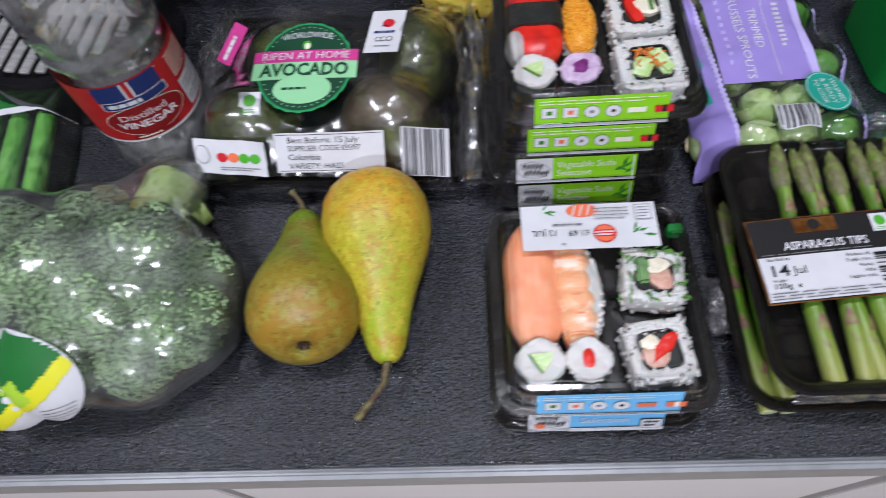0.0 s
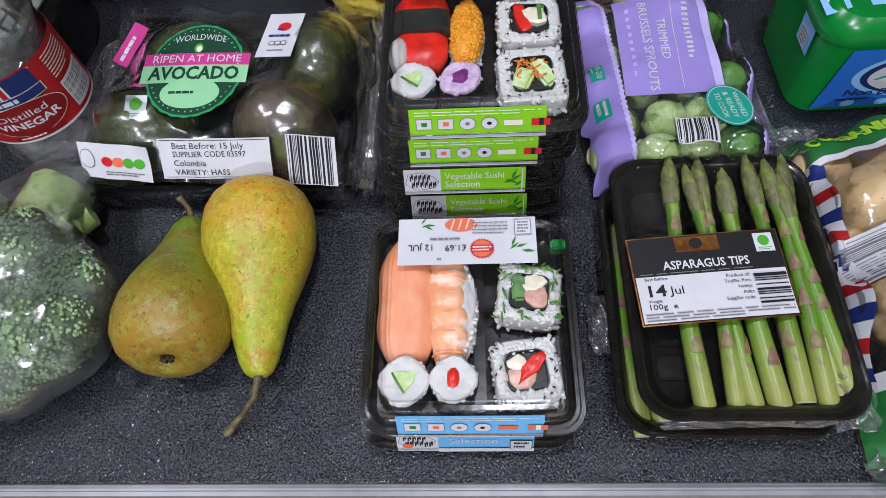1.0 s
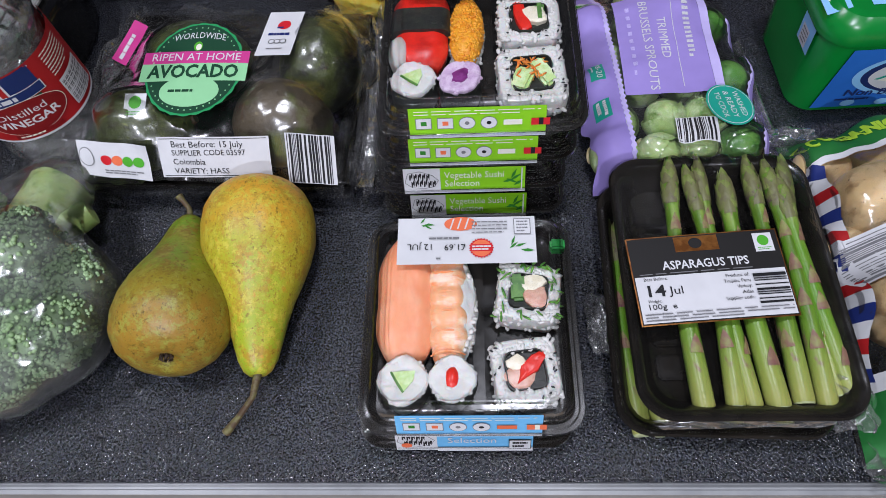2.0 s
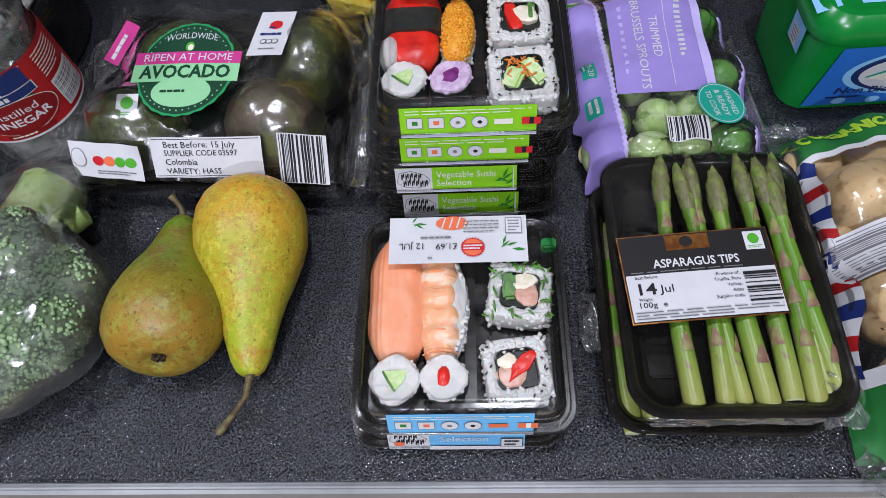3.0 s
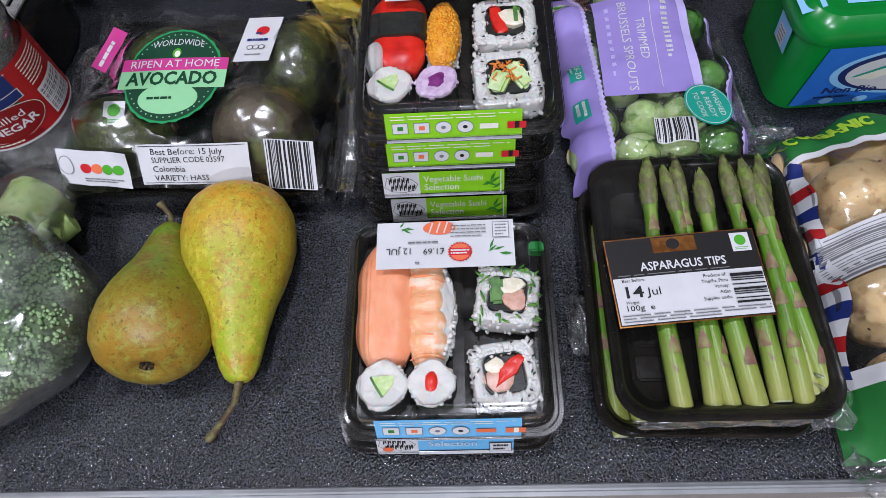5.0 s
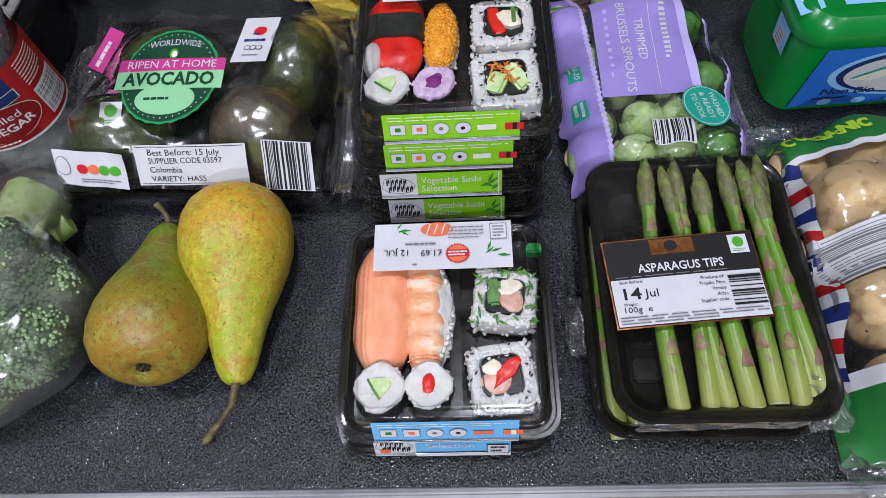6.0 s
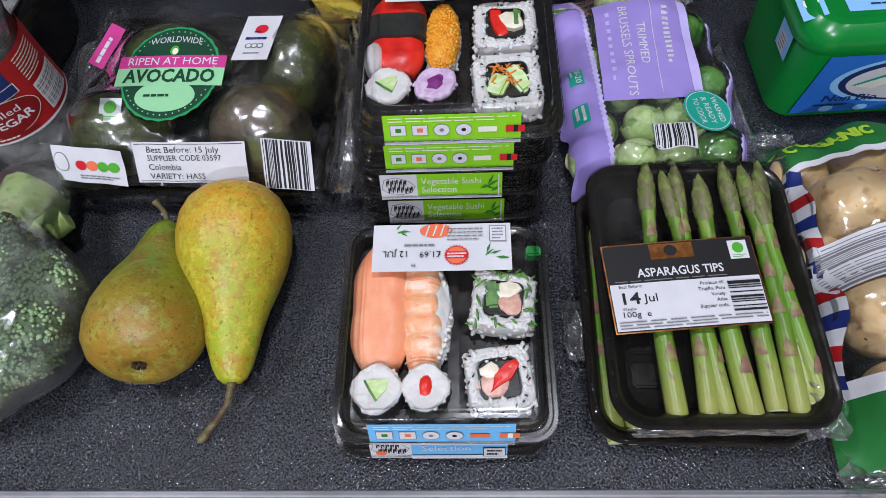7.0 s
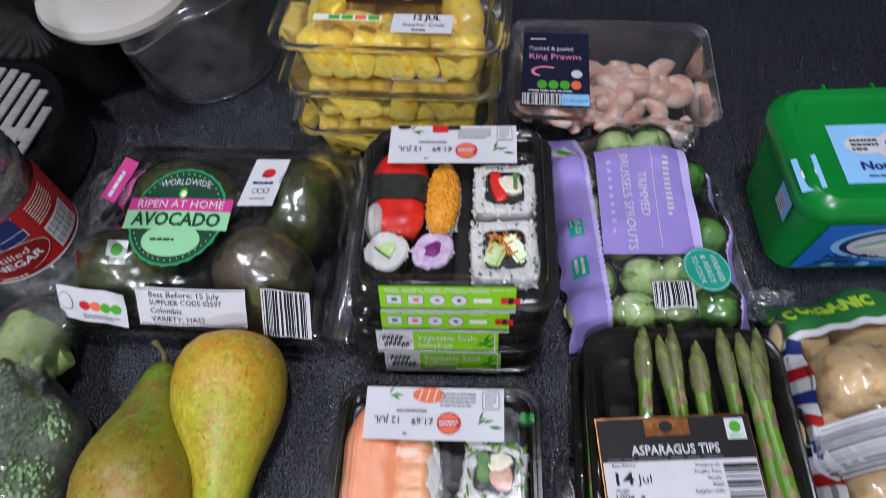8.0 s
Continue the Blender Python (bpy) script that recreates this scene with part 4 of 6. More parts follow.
def spear(a, b, r, label, seed, group="asparagus spears"):
    """A spear from its cut end a to its tip b."""
    rr = random.Random(seed)
    a, b = Vector(a), Vector(b)
    ob = thing("asparagus_spear", Matrix.Translation(a), label, "asparagus", group)
    ay = (b - a)
    L = ay.length
    d = ay / L
    side = d.cross(Vector((0, 0, 1))).normalized()
    up = side.cross(d)
    bow = rr.uniform(-0.004, 0.004)

    def at(t):
        return d * L * t + side * bow * math.sin(math.pi * t)
    ts = [0, 0.01, 0.1, 0.2, 0.3, 0.4, 0.5, 0.6, 0.68, 0.75, 0.82, 0.88, 0.93, 0.97, 1.0]
    ks = [0.97, 1.0, 1.0, 0.96, 0.91, 0.86, 0.80, 0.74, 0.68, 0.70, 0.78, 0.80, 0.66, 0.38, 0.05]
    bm = bmesh.new()
    tube(bm, [at(t) for t in ts], [r * k for k in ks], 14)
    stalk = part("stalk", bm, M_SPEAR, ob, "green stalk")
    bm = bmesh.new()
    tube(bm, [at(-0.006), at(0.004)], [r * 0.90, r * 0.97], 14)
    part("cut_end", bm, M_CUT, stalk)
    # triangular scales on the stalk, closer together towards the tip

    def scale(bm, t, ang, ln, wd, flare):
        c = at(t)
        rad = r * np.interp(t, ts, ks)
        rows = []
        for q, wq in ((0, 0.95), (0.35, 0.80), (0.7, 0.42), (1.0, 0.03)):
            row = []
            for s in (-1, -0.5, 0, 0.5, 1):
                an = ang + s * wq * wd / rad
                rq = rad * (1.04 if q < 1 else 1.0) * np.interp(t + q * ln / L, ts, ks) / np.interp(t, ts, ks) + flare * q * (1 - 0.4 * abs(s)) + 0.0003
                rq = max(rq, 0.0008)
                row.append(bm.verts.new(c + d * ln * q + (side * math.cos(an) + up * math.sin(an)) * rq))
            rows.append(row)
        for x, y in zip(rows, rows[1:]):
            for i in range(4):
                bm.faces.new((x[i], x[i + 1], y[i + 1], y[i]))
    bm = bmesh.new()
    for t in (0.17 + rr.uniform(-0.03, 0.04), 0.36 + rr.uniform(-0.05, 0.05), 0.52 + rr.uniform(-0.04, 0.04), 0.67 + rr.uniform(-0.03, 0.03)):
        scale(bm, t, math.pi / 2 + rr.uniform(-0.9, 0.9), 0.010, 0.0034, 0.0)
        scale(bm, t + 0.05, -math.pi / 2 + rr.uniform(-1, 1), 0.011, 0.004, 0.0)
    part("scale", bm, M_SCALE, stalk, "purple-brown scales")
    bm = bmesh.new()
    k = 0
    for t in np.linspace(0.77, 0.955, 9):
        for j in range(4):
            scale(bm, float(t) + rr.uniform(-0.01, 0.01), k * 2.4 + j * math.pi / 2 + rr.uniform(-0.25, 0.25), 0.0085 - 0.003 * (float(t) - 0.77) / 0.18, 0.0032, 0.0005)
            k += 1
    part("tip", bm, M_TIP, ob, "tight purple-green tip")
    return ob


def asparagus_tray(x, y, z, turn, label, spears, lab):
    w, d = 0.110, 0.150
    ob = thing("asparagus_tray", pose(x, y, z, 0, 0, turn), label, "food tray", "stacked asparagus trays")
    bm = bmesh.new()
    loft(bm, rings([(w - 0.030, d - 0.030, 0.011, 0.0), (w - 0.024, d - 0.024, 0.013, 0.0012), (w - 0.010, d - 0.010, 0.015, 0.0165), (w - 0.002, d - 0.002, 0.017, 0.0182), (w, d, 0.0178, 0.0172), (w + 0.0008, d + 0.0008, 0.018, 0.0182), (w - 0.001, d - 0.001, 0.0175, 0.0198),
                    (w - 0.007, d - 0.007, 0.016, 0.0194), (w - 0.013, d - 0.013, 0.014, 0.0165), (w - 0.026, d - 0.026, 0.012, 0.0032), (w - 0.032, d - 0.032, 0.010, 0.0024)], 8))
    tray = part("tray", bm, M_BLACKTRAY, ob, "glossy black plastic tray")
    bm = bmesh.new()
    for k in range(6):
        block(bm, (-0.0275, -0.045 + 0.018 * k, 0.0035), (0.024, 0.013, 0.003), bevel=0.001)
    part("ribbing", bm, M_BLACKTRAY, tray)
    lumps = []
    m = ob.matrix_world.inverted()
    for a, b, r in spears:
        a, b = m @ Vector(a), m @ Vector(b)
        for k in range(16):
            p = a.lerp(b, k / 15)
            lumps.append(((p.x, p.y, p.z), (r * 1.05, r * 2.2, r)))
    dr = Drape(w - 0.003, d - 0.003, lumps, 0.0196, 84, 300, 0.0, 0.00025, x * 30)

    def keep(px, py):
        qx, qy = abs(px) - (w / 2 - 0.0195), abs(py) - (d / 2 - 0.0195)
        return not (qx > 0 and qy > 0 and qx * qx + qy * qy > 0.0178 ** 2)
    part("film", dr.sheet(keep), M_TRAYFILM, ob, "clear stretched plastic film", 180)
    return ob, dr


TOPSP = [((0.2694, 0.0275), (0.2712, 0.1735), 0.0054), ((0.2849, 0.0310), (0.2790, 0.1680), 0.0048), ((0.2935, 0.0300), (0.2871, 0.1750), 0.0047), ((0.3050, 0.0300), (0.2994, 0.1640), 0.0058), ((0.3174, 0.0325), (0.3140, 0.1725), 0.0052),
         ((0.3285, 0.0305), (0.3240, 0.1710), 0.0051), ((0.3410, 0.0300), (0.3290, 0.1590), 0.0054), ((0.3350, 0.0360), (0.3345, 0.1730), 0.0045)]
TOPSP = [((a[0], a[1], 0.0255 + r), (b[0], b[1], 0.0405 - 0.0005 * (i % 3)), r) for i, (a, b, r) in enumerate(TOPSP)]
LOWSP = [((0.2435, 0.022, 0.0085), (0.2450, 0.150, 0.0120), 0.0052), ((0.2540, 0.022, 0.0085), (0.2560, 0.152, 0.0120), 0.0052), ((0.2900, 0.025, 0.0085), (0.2860, 0.155, 0.0120), 0.0055), ((0.3150, 0.025, 0.0085), (0.3100, 0.155, 0.0120), 0.0055)]
low, low_film = asparagus_tray(0.2855, 0.0935, 0.0, -1.5, "lower black tray of asparagus wrapped in clear film", LOWSP, False)
high, high_film = asparagus_tray(0.2910, 0.0975, 0.0205, 0.0, "black tray of asparagus tips with a dark printed label", TOPSP, True)
for i, (a, b, r) in enumerate(TOPSP):
    spear(a, b, r, "green asparagus spear with a purple-tinged tip", i + 1)
for i, (a, b, r) in enumerate(LOWSP):
    spear(a, b, r, "green asparagus spear in the lower tray", i + 31, "asparagus spears in the lower tray")
M_BLACKLAB = print_ink("black_label", (0.014, 0.013, 0.013))
M_COPPER = surface("copper_foil", lin("a8703a"), [(lin("7a4a22"), 120, 0.4, 0.6)], rough=0.3, metal=0.7)
M_APPLE = print_ink("leaf_green_ink", lin("4da32e"))
LX, LY = 0.2800 - 0.2910, 0.0950 - 0.0975
fn = plane((LX, LY, 0.0238), (1, math.tan(radians(4.0)), -0.012), (-math.tan(radians(4.0)), 1, 0.06), -0.4)
p = label_on(high, fn, -0.0400, -0.0243, 0.0400, 0.0243, M_COPPER, label="black and white product label")
p.rect(-0.0393, -0.0236, 0.0393, 0.0236, M_BLACKLAB)
p.rect(-0.0388, -0.0230, 0.0388, 0.0020, M_WHITE)
p.rect(-0.015, 0.0145, 0.008, 0.0230, M_COPPER).disc(-0.004, 0.019, 0.0035, M_BLACKLAB, 0.003)
p.word("ASPARAGUS TIPS", -0.001, 0.0072, 0.0066, M_WHITE, wide=0.045, bold=0.00012)
p.lines(-0.036, 0.0027, 0.030, 0.0037, 1, M_GREYINK, 22, 0.5)
p.rect(0.0265, 0.0115, 0.0365, 0.0220, M_WHITE).disc(0.0315, 0.0178, 0.0030, M_APPLE).lines(0.028, 0.0122, 0.035, 0.0142, 2, M_APPLE, 4)
p.word("Best Before:", -0.0285, 0.0003, 0.0024, M_INK, wide=0.0120)
p.word("14", -0.0300, -0.0064, 0.0086, M_INK, wide=0.0090, bold=0.00015)
p.word("Jul", -0.0190, -0.0066, 0.0062, M_INK, wide=0.0072)
p.word("Weight:", -0.0310, -0.0117, 0.0022, M_INK, wide=0.0070)
p.word("100g  e", -0.0280, -0.0148, 0.0042, M_INK, wide=0.014)
for i, (text, wide) in enumerate((("Produce of:", 0.0120), ("Trujillo, Peru", 0.0135), ("Variety:", 0.0075), ("Atlas", 0.0055), ("Supplier code:", 0.0145))):
    p.word(text, 0.0192 - 0.5 * wide, -0.0008 - 0.0031 * i, 0.0026, M_INK, wide=wide)
p.lines(-0.0375, -0.0226, 0.0375, -0.0178, 3, M_GREYINK, 26, 0.34)
p.bars(0.0210, -0.0168, 0.0380, 0.0005, 9, M_INK, 5, upright=False)
p.done()

# ---- avocado pack ----
M_AVO = surface("avocado_skin", lin("434c22"), [(lin("525c28"), 45, 0.45, 0.62), (lin("2c2a14"), 160, 0.50, 0.66), (lin("7c8440"), 420, 0.60, 0.70)], rough=0.40, bump=0.0009, bscale=260)
M_AVOBROWN = surface("ripe_avocado_skin", lin("5e523e"), [(lin("4a402c"), 60, 0.45, 0.62), (lin("8a7c5e"), 300, 0.6, 0.7), (lin("5f6a2c"), 25, 0.52, 0.62)], rough=0.5, bump=0.0008, bscale=240)
M_FOREST = print_ink("forest_green_ink", lin("12402a"))
M_BRIGHT = print_ink("bright_green_ink", lin("259256"))
M_PALEGREEN = print_ink("pale_green_ink", lin("90cc98"))
M_PINK = print_ink("magenta_ink", lin("c43a86"))
AX, AY = -0.005, 0.245
AVOS = [((-0.046, -0.036, 0.0320), (0.031, 0.026, 0.0265), 15, M_AVO), ((0.046, -0.032, 0.0335), (0.032, 0.027, 0.0275), -6, M_AVOBROWN), ((0.062, 0.018, 0.0325), (0.027, 0.035, 0.0280), 10, M_AVO), ((-0.022, 0.020, 0.0320), (0.036, 0.029, 0.0275), 10, M_AVO)]
av = thing("avocado_pack", pose(AX, AY, 0, 0, 0, -2.5), "black tray of four avocados in labelled clear film", "avocado pack")
bm = bmesh.new()
loft(bm, rings([(0.150, 0.122, 0.012, 0.0), (0.153, 0.125, 0.014, 0.001), (0.172, 0.142, 0.018, 0.019), (0.178, 0.147, 0.02, 0.0195), (0.178, 0.147, 0.02, 0.021), (0.170, 0.139, 0.018, 0.0205), (0.152, 0.124, 0.014, 0.003), (0.148, 0.120, 0.012, 0.0025)]))
part("tray", bm, M_BLACKTRAY, av, "glossy black plastic tray")
for c, s, tn, m in AVOS:
    a = thing("avocado", av.matrix_world @ pose(*c, 0, 0, tn), "whole dark green avocado with bumpy skin" if m is M_AVO else "whole ripe brown avocado with bumpy skin", "avocado", "avocados in the tray")
    bm = bmesh.new()
    blob(bm, (0, 0, 0), s, 5, 0.035, 55, None, tn)
    for v in bm.verts:
        k = v.co.x / s[0]
        v.co.y *= 1 - 0.18 * k
        v.co.z *= 1 - 0.10 * k
        v.co += v.co.normalized() * 0.0007 * abs(noise.noise(v.co * 420))
    part("skin", bm, m, a, angle=180)
    bm = bmesh.new()
    tube(bm, [(s[0] * 0.97, 0, 0), (s[0] * 1.06, 0, 0.001)], [0.0035, 0.0028], 10)
    part("stem_stub", bm, M_STEM, a)
AD = Drape(0.182, 0.149, [(c, (s[0] * 1.05, s[1] * 1.05, s[2] * 1.05)) for c, s, tn, m in AVOS], 0.029, 84, 320, 0.0, 0.0012, 3.0, 0.009)
part("film", AD.sheet(), M_FILM, av, "clear plastic film", 180)
bm = bmesh.new()
loft(bm, [[(x, y, z) for x, y in rrect(w, d, 0.004, 3)] for w, d, z in ((0.181, 0.148, 0.0255), (0.183, 0.150, 0.022), (0.180, 0.148, 0.012), (0.160, 0.130, 0.001))], False, False)
part("film_side", bm, M_FILM, av, "clear plastic film")


def crumple(parent, cx, cy, cz, lx, ly, lz, seed, n=22, name="film_end", material=None, label="crumpled end of the clear film"):
    """A folded, crinkled flap of film."""
    vs = []
    n = 44
    for i in range(n):
        for j in range(n):
            u, v = i / (n - 1) - 0.5, j / (n - 1) - 0.5
            w1 = noise.noise(Vector((u * 2.2 + seed, v * 2.6, seed)))
            w2 = noise.noise(Vector((u * 5.0 + seed, v * 4.0, seed + 5)))
            fold = abs(math.sin(9 * u + 4 * w1 + 2 * v + seed)) ** 0.7
            z = cz * (1 - 1.2 * u * u - 0.8 * v * v) + lz * (0.30 * fold + 0.34 * w1 + 0.14 * w2 - 0.15)
            vs.append((cx + lx * (u * (1 - 0.25 * abs(v)) + 0.10 * w2), cy + ly * (v + 0.05 * w1), max(0.0006, z)))
    fs = [(i * n + j, (i + 1) * n + j, (i + 1) * n + j + 1, i * n + j + 1) for i in range(n - 1) for j in range(n - 1)]
    return part(name, (vs, fs), material or M_CRUMPLE, parent, label, 25)


crumple(av, 0.094, -0.002, 0.024, 0.034, 0.140, 0.044, 1.0, 34)
crumple(av, 0.104, -0.030, 0.010, 0.020, 0.080, 0.020, 4.0)
crumple(av, -0.088, 0.030, 0.028, 0.026, 0.100, 0.044, 7.0, 30)
crumple(av, -0.100, -0.045, 0.012, 0.024, 0.060, 0.022, 11.0)
# labels, in the pack's own plan
p = disc_on(av, plane((-0.0065, -0.0125, 0.0628), (1, 0.02, 0), (0, 1, 0.10), -0.8), 0, 0, 0.0305, M_BRIGHT, 0.0345, label="round green product label", wave=0.012)
p.disc(0, 0, 0.0290, M_FOREST, 0.0330).disc(0, -0.0170, 0.0185, M_PALEGREEN, 0.0112)
for k in range(44):
    an = 2 * math.pi * k / 44
    p.add(disc_patch(p.fn, 0.0268 * math.cos(an), 0.0306 * math.sin(an), 0.0005, 0.0005, 0.0004, n=8), M_PALEGREEN)
p.rect(-0.0335, 0.0035, 0.0335, 0.0125, M_PINK).rect(-0.0335, -0.0095, 0.0335, 0.0035, M_PALEGREEN)
p.word("WORLDWIDE", 0, 0.0245, 0.0066, M_WHITE, wide=0.033, arc=-8)
p.disc(0.0, 0.0162, 0.0028, M_APPLE, 0.0036).disc(0.0004, 0.0156, 0.0018, M_CREAMINK, 0.0024)
p.word("RIPEN AT HOME", 0, 0.0080, 0.0078, M_WHITE, wide=0.056)
p.word("AVOCADO", 0, -0.0030, 0.0130, M_FOREST, wide=0.057, bold=0.0004)
p.lines(-0.013, -0.0185, 0.013, -0.0150, 1, M_FOREST, 3, 0.5)
p.done()
p = label_on(av, plane((0.0430, 0.0160, 0.0632), (1, 0.08, -0.05), (0.10, 1, -0.02)), -0.0110, -0.0190, 0.0110, 0.0190, M_WHITE, label="small white sticker")
p.disc(0.001, 0.007, 0.0040, M_RED, 0.0038).rect(-0.003, 0.004, 0.001, 0.0055, print_ink("navy_ink", lin("1f2a66")))
p.lines(-0.007, -0.0025, 0.008, 0.0005, 1, print_ink("navy_print", lin("1f2a66")), 2, 0.7)
for k in range(3):
    p.disc(-0.0035 + 0.0036 * k, -0.0075, 0.0020, M_INK).disc(-0.0035 + 0.0036 * k, -0.0075, 0.0015, M_WHITE)
p.lines(-0.005, -0.0145, 0.006, -0.0130, 1, M_GREYINK, 2, 0.6)
p.done()
p = label_on(av, plane((-0.0390, -0.0385, 0.0590), (1, 0.02, 0), (0, 0.9, 0.3)), -0.0068, -0.0075, 0.0068, 0.0075, M_WHITE, label="small white sticker with a green apple")
p.disc(0, 0.0018, 0.0040, M_APPLE).lines(-0.005, -0.0065, 0.005, -0.0035, 2, M_APPLE, 3)
p.done()
UP = (0, 0.0165, 0.0205)
fn = plane((0.0120, -0.0670, 0.0460), (1, 0.02, 0), UP, -0.6, 0.0012)
p = label_on(av, lambda u, v, h=0.0, f=fn: f(u, v * 0.92, h), -0.034, -0.0135, 0.034, 0.0135, M_WHITE, label="white best before label")
p.rect(-0.0325, -0.0125, 0.0325, -0.0121, M_INK).rect(-0.0325, 0.0121, 0.0325, 0.0125, M_INK)
p.word("Best Before: 15 July", -0.026, 0.0085, 0.0058, M_INK, "LEFT", 0.044)
p.word("SUPPLIER CODE 03597", -0.026, 0.0030, 0.0054, M_INK, "LEFT", 0.045)
p.word("Colombia", -0.026, -0.0030, 0.0058, M_INK, "LEFT", 0.020)
p.word("VARIETY: HASS", -0.026, -0.0092, 0.0054, M_INK, "LEFT", 0.034)
p.done()
p = label_on(av, plane((0.0710, -0.0675, 0.0455), (1, 0.0, -0.1), UP, 0.0, 0.0014), -0.0145, -0.0150, 0.0145, 0.0150, M_WHITE, label="white barcode label")
p.bars(-0.0135, -0.0145, 0.0135, 0.0145, 16, M_INK, 8)
p.done()
p = label_on(av, plane((-0.0520, -0.0685, 0.0440), (1, -0.12, 0.05), UP, 0.0, 0.0020), -0.0230, -0.0110, 0.0250, 0.0110, M_WHITE, label="white nutrition label")
for k, ink in enumerate((M_RED, M_ORANGE, M_APPLE, M_APPLE)):
    p.disc(-0.004 + 0.0072 * k, 0.000, 0.0036, ink, 0.0030)
p.disc(-0.0175, 0.001, 0.0050, M_GREYINK, 0.006).disc(-0.0175, 0.001, 0.0045, M_WHITE, 0.0055).lines(-0.006, -0.0085, 0.020, -0.0055, 2, M_GREYINK, 4)
p.done()
p = label_on(av, plane((-0.0670, 0.026, 0.046), (0.22, 1, 0.05), (-0.8, 0.15, 0.5), 0.0, 0.003), -0.017, -0.0045, 0.017, 0.0045, M_PINK, label="magenta printed tag")
p.lines(-0.014, -0.0025, 0.014, 0.003, 1, M_WHITE, 5, 0.4)
p.done()

crumple(low, -0.057, -0.012, 0.014, 0.016, 0.034, 0.020, 51.0, 18)
crumple(high, 0.048, -0.066, 0.016, 0.022, 0.026, 0.012, 54.0, 18)
crumple(high, -0.004, -0.0735, 0.014, 0.086, 0.007, 0.010, 57.0, 26)

# ---- broccoli ----
M_BUD = surface("broccoli_buds", lin("7c9868"), [(lin("94ae82"), 40, 0.42, 0.62), (lin("56764a"), 90, 0.5, 0.66)], island=lin("98b084"), rough=0.6, bump=0.0004, bscale=700)
M_STALK = surface("broccoli_stalk", lin("b2cc78"), [(lin("c8dc9a"), 50, 0.45, 0.65), (lin("7f9f4c"), 120, 0.52, 0.68)], rough=0.45, bump=0.0004, bscale=200, sss=0.1)
# Haze holds the film's own paleness plus milky reflections painted in.
M_WRAP = clear("tight_wrap", tint=(0.96, 0.965, 0.96), rough=0.16, bump=0.0028, bscale=55, gain=1.7, haze=0.085, detail=1.5)
br = thing("broccoli", pose(-0.132, 0.093, 0.0), "head of broccoli shrink-wrapped in clear film with a paper label", "broccoli")
CLUMPS = [(0.056, -0.018, 0.032, 0.032), (0.034, -0.038, 0.028, 0.027), (0.0, -0.034, 0.036, 0.031), (0.034, 0.018, 0.040, 0.034), (-0.008, 0.004, 0.046, 0.036), (-0.052, -0.018, 0.040, 0.036), (-0.050, 0.030, 0.040, 0.034),
          (-0.004, 0.042, 0.036, 0.028), (-0.090, 0.000, 0.032, 0.032), (0.022, -0.012, 0.046, 0.030), (-0.030, -0.042, 0.028, 0.026), (0.062, 0.006, 0.030, 0.026)]
rr = random.Random(5)
small = []
for x, y, z, r in CLUMPS:
    for k in range(5):
        a, t = k * 1.257 + rr.uniform(-0.3, 0.3), rr.uniform(0.35, 1.0)
        small.append((x + 0.62 * r * math.sin(t) * math.cos(a), y + 0.62 * r * math.sin(t) * math.sin(a), max(0.012, z + 0.60 * r * math.cos(t)), r * rr.uniform(0.40, 0.50)))
    small.append((x, y, z + 0.55 * r, r * 0.50))
HULL = CLUMPS
CLUMPS = small + [(x, y, z, r * 0.80) for x, y, z, r in HULL]
bm = bmesh.new()
for x, y, z, r in CLUMPS:
    blob(bm, (x, y, z), (r * 0.91, r * 0.91, r * 0.88), 3, 0.08, 70, None, x * 100)
crown = part("crown", bm, M_BUD, br, "dark green crown", 180)
spots = []
for x, y, z, r in CLUMPS:
    n = int(1350 * (r / 0.034) ** 2)
    for i in range(n):
        q = 1 - 1.35 * rr.random()
        a = rr.uniform(0, 6.2832)
        s = math.sqrt(max(0, 1 - q * q))
        dv = Vector((s * math.cos(a), s * math.sin(a), q))
        k = 1 + 0.08 * noise.noise(dv * 3.2 + Vector((x * 90, y * 90, 0)))
        c = Vector((x, y, z)) + dv * r * k
        if c.z > 0.002 and all((c - Vector(o[:3])).length > o[3] * 0.93 for o in CLUMPS if o[0] != x or o[1] != y):
            e = rr.uniform(0.0009, 0.0015)
            spots.append((c, turned(rr.uniform(0, 6), rr.uniform(0, 6), 0, e, e, e * 1.2)))
tagged(part("bud_surface", seeds(spots), M_BUD, crown), kind="stuff")
bm = bmesh.new()
tube(bm, [(0.010, 0.030, 0.024), (0.022, 0.050, 0.026), (0.030, 0.066, 0.028), (0.034, 0.078, 0.030), (0.035, 0.081, 0.030)], [0.019, 0.018, 0.0185, 0.018, 0.015], 20)
tube(bm, [(0.022, 0.050, 0.026), (0.048, 0.058, 0.024), (0.054, 0.062, 0.024)], [0.012, 0.010, 0.008], 14)
part("stalk", bm, M_STALK, br, "pale green cut stalk")
CEN = Vector((-0.006, 0.006, 0.026))
WRAPS = HULL + [(0.034, 0.076, 0.030, 0.021), (0.026, 0.055, 0.026, 0.019)]


def reach(dv):
    """How far the wrap lies from the middle in a direction."""
    best = 0.02
    for x, y, z, r in WRAPS:
        c = Vector((x, y, z)) - CEN
        b = c.dot(dv)
        q = b * b - c.length_squared + (r + 0.0022) ** 2
        if q > 0:
            best = max(best, b + math.sqrt(q))
    if dv.z < -0.05:
        best = min(best, (CEN.z - 0.0008) / -dv.z)
    return best


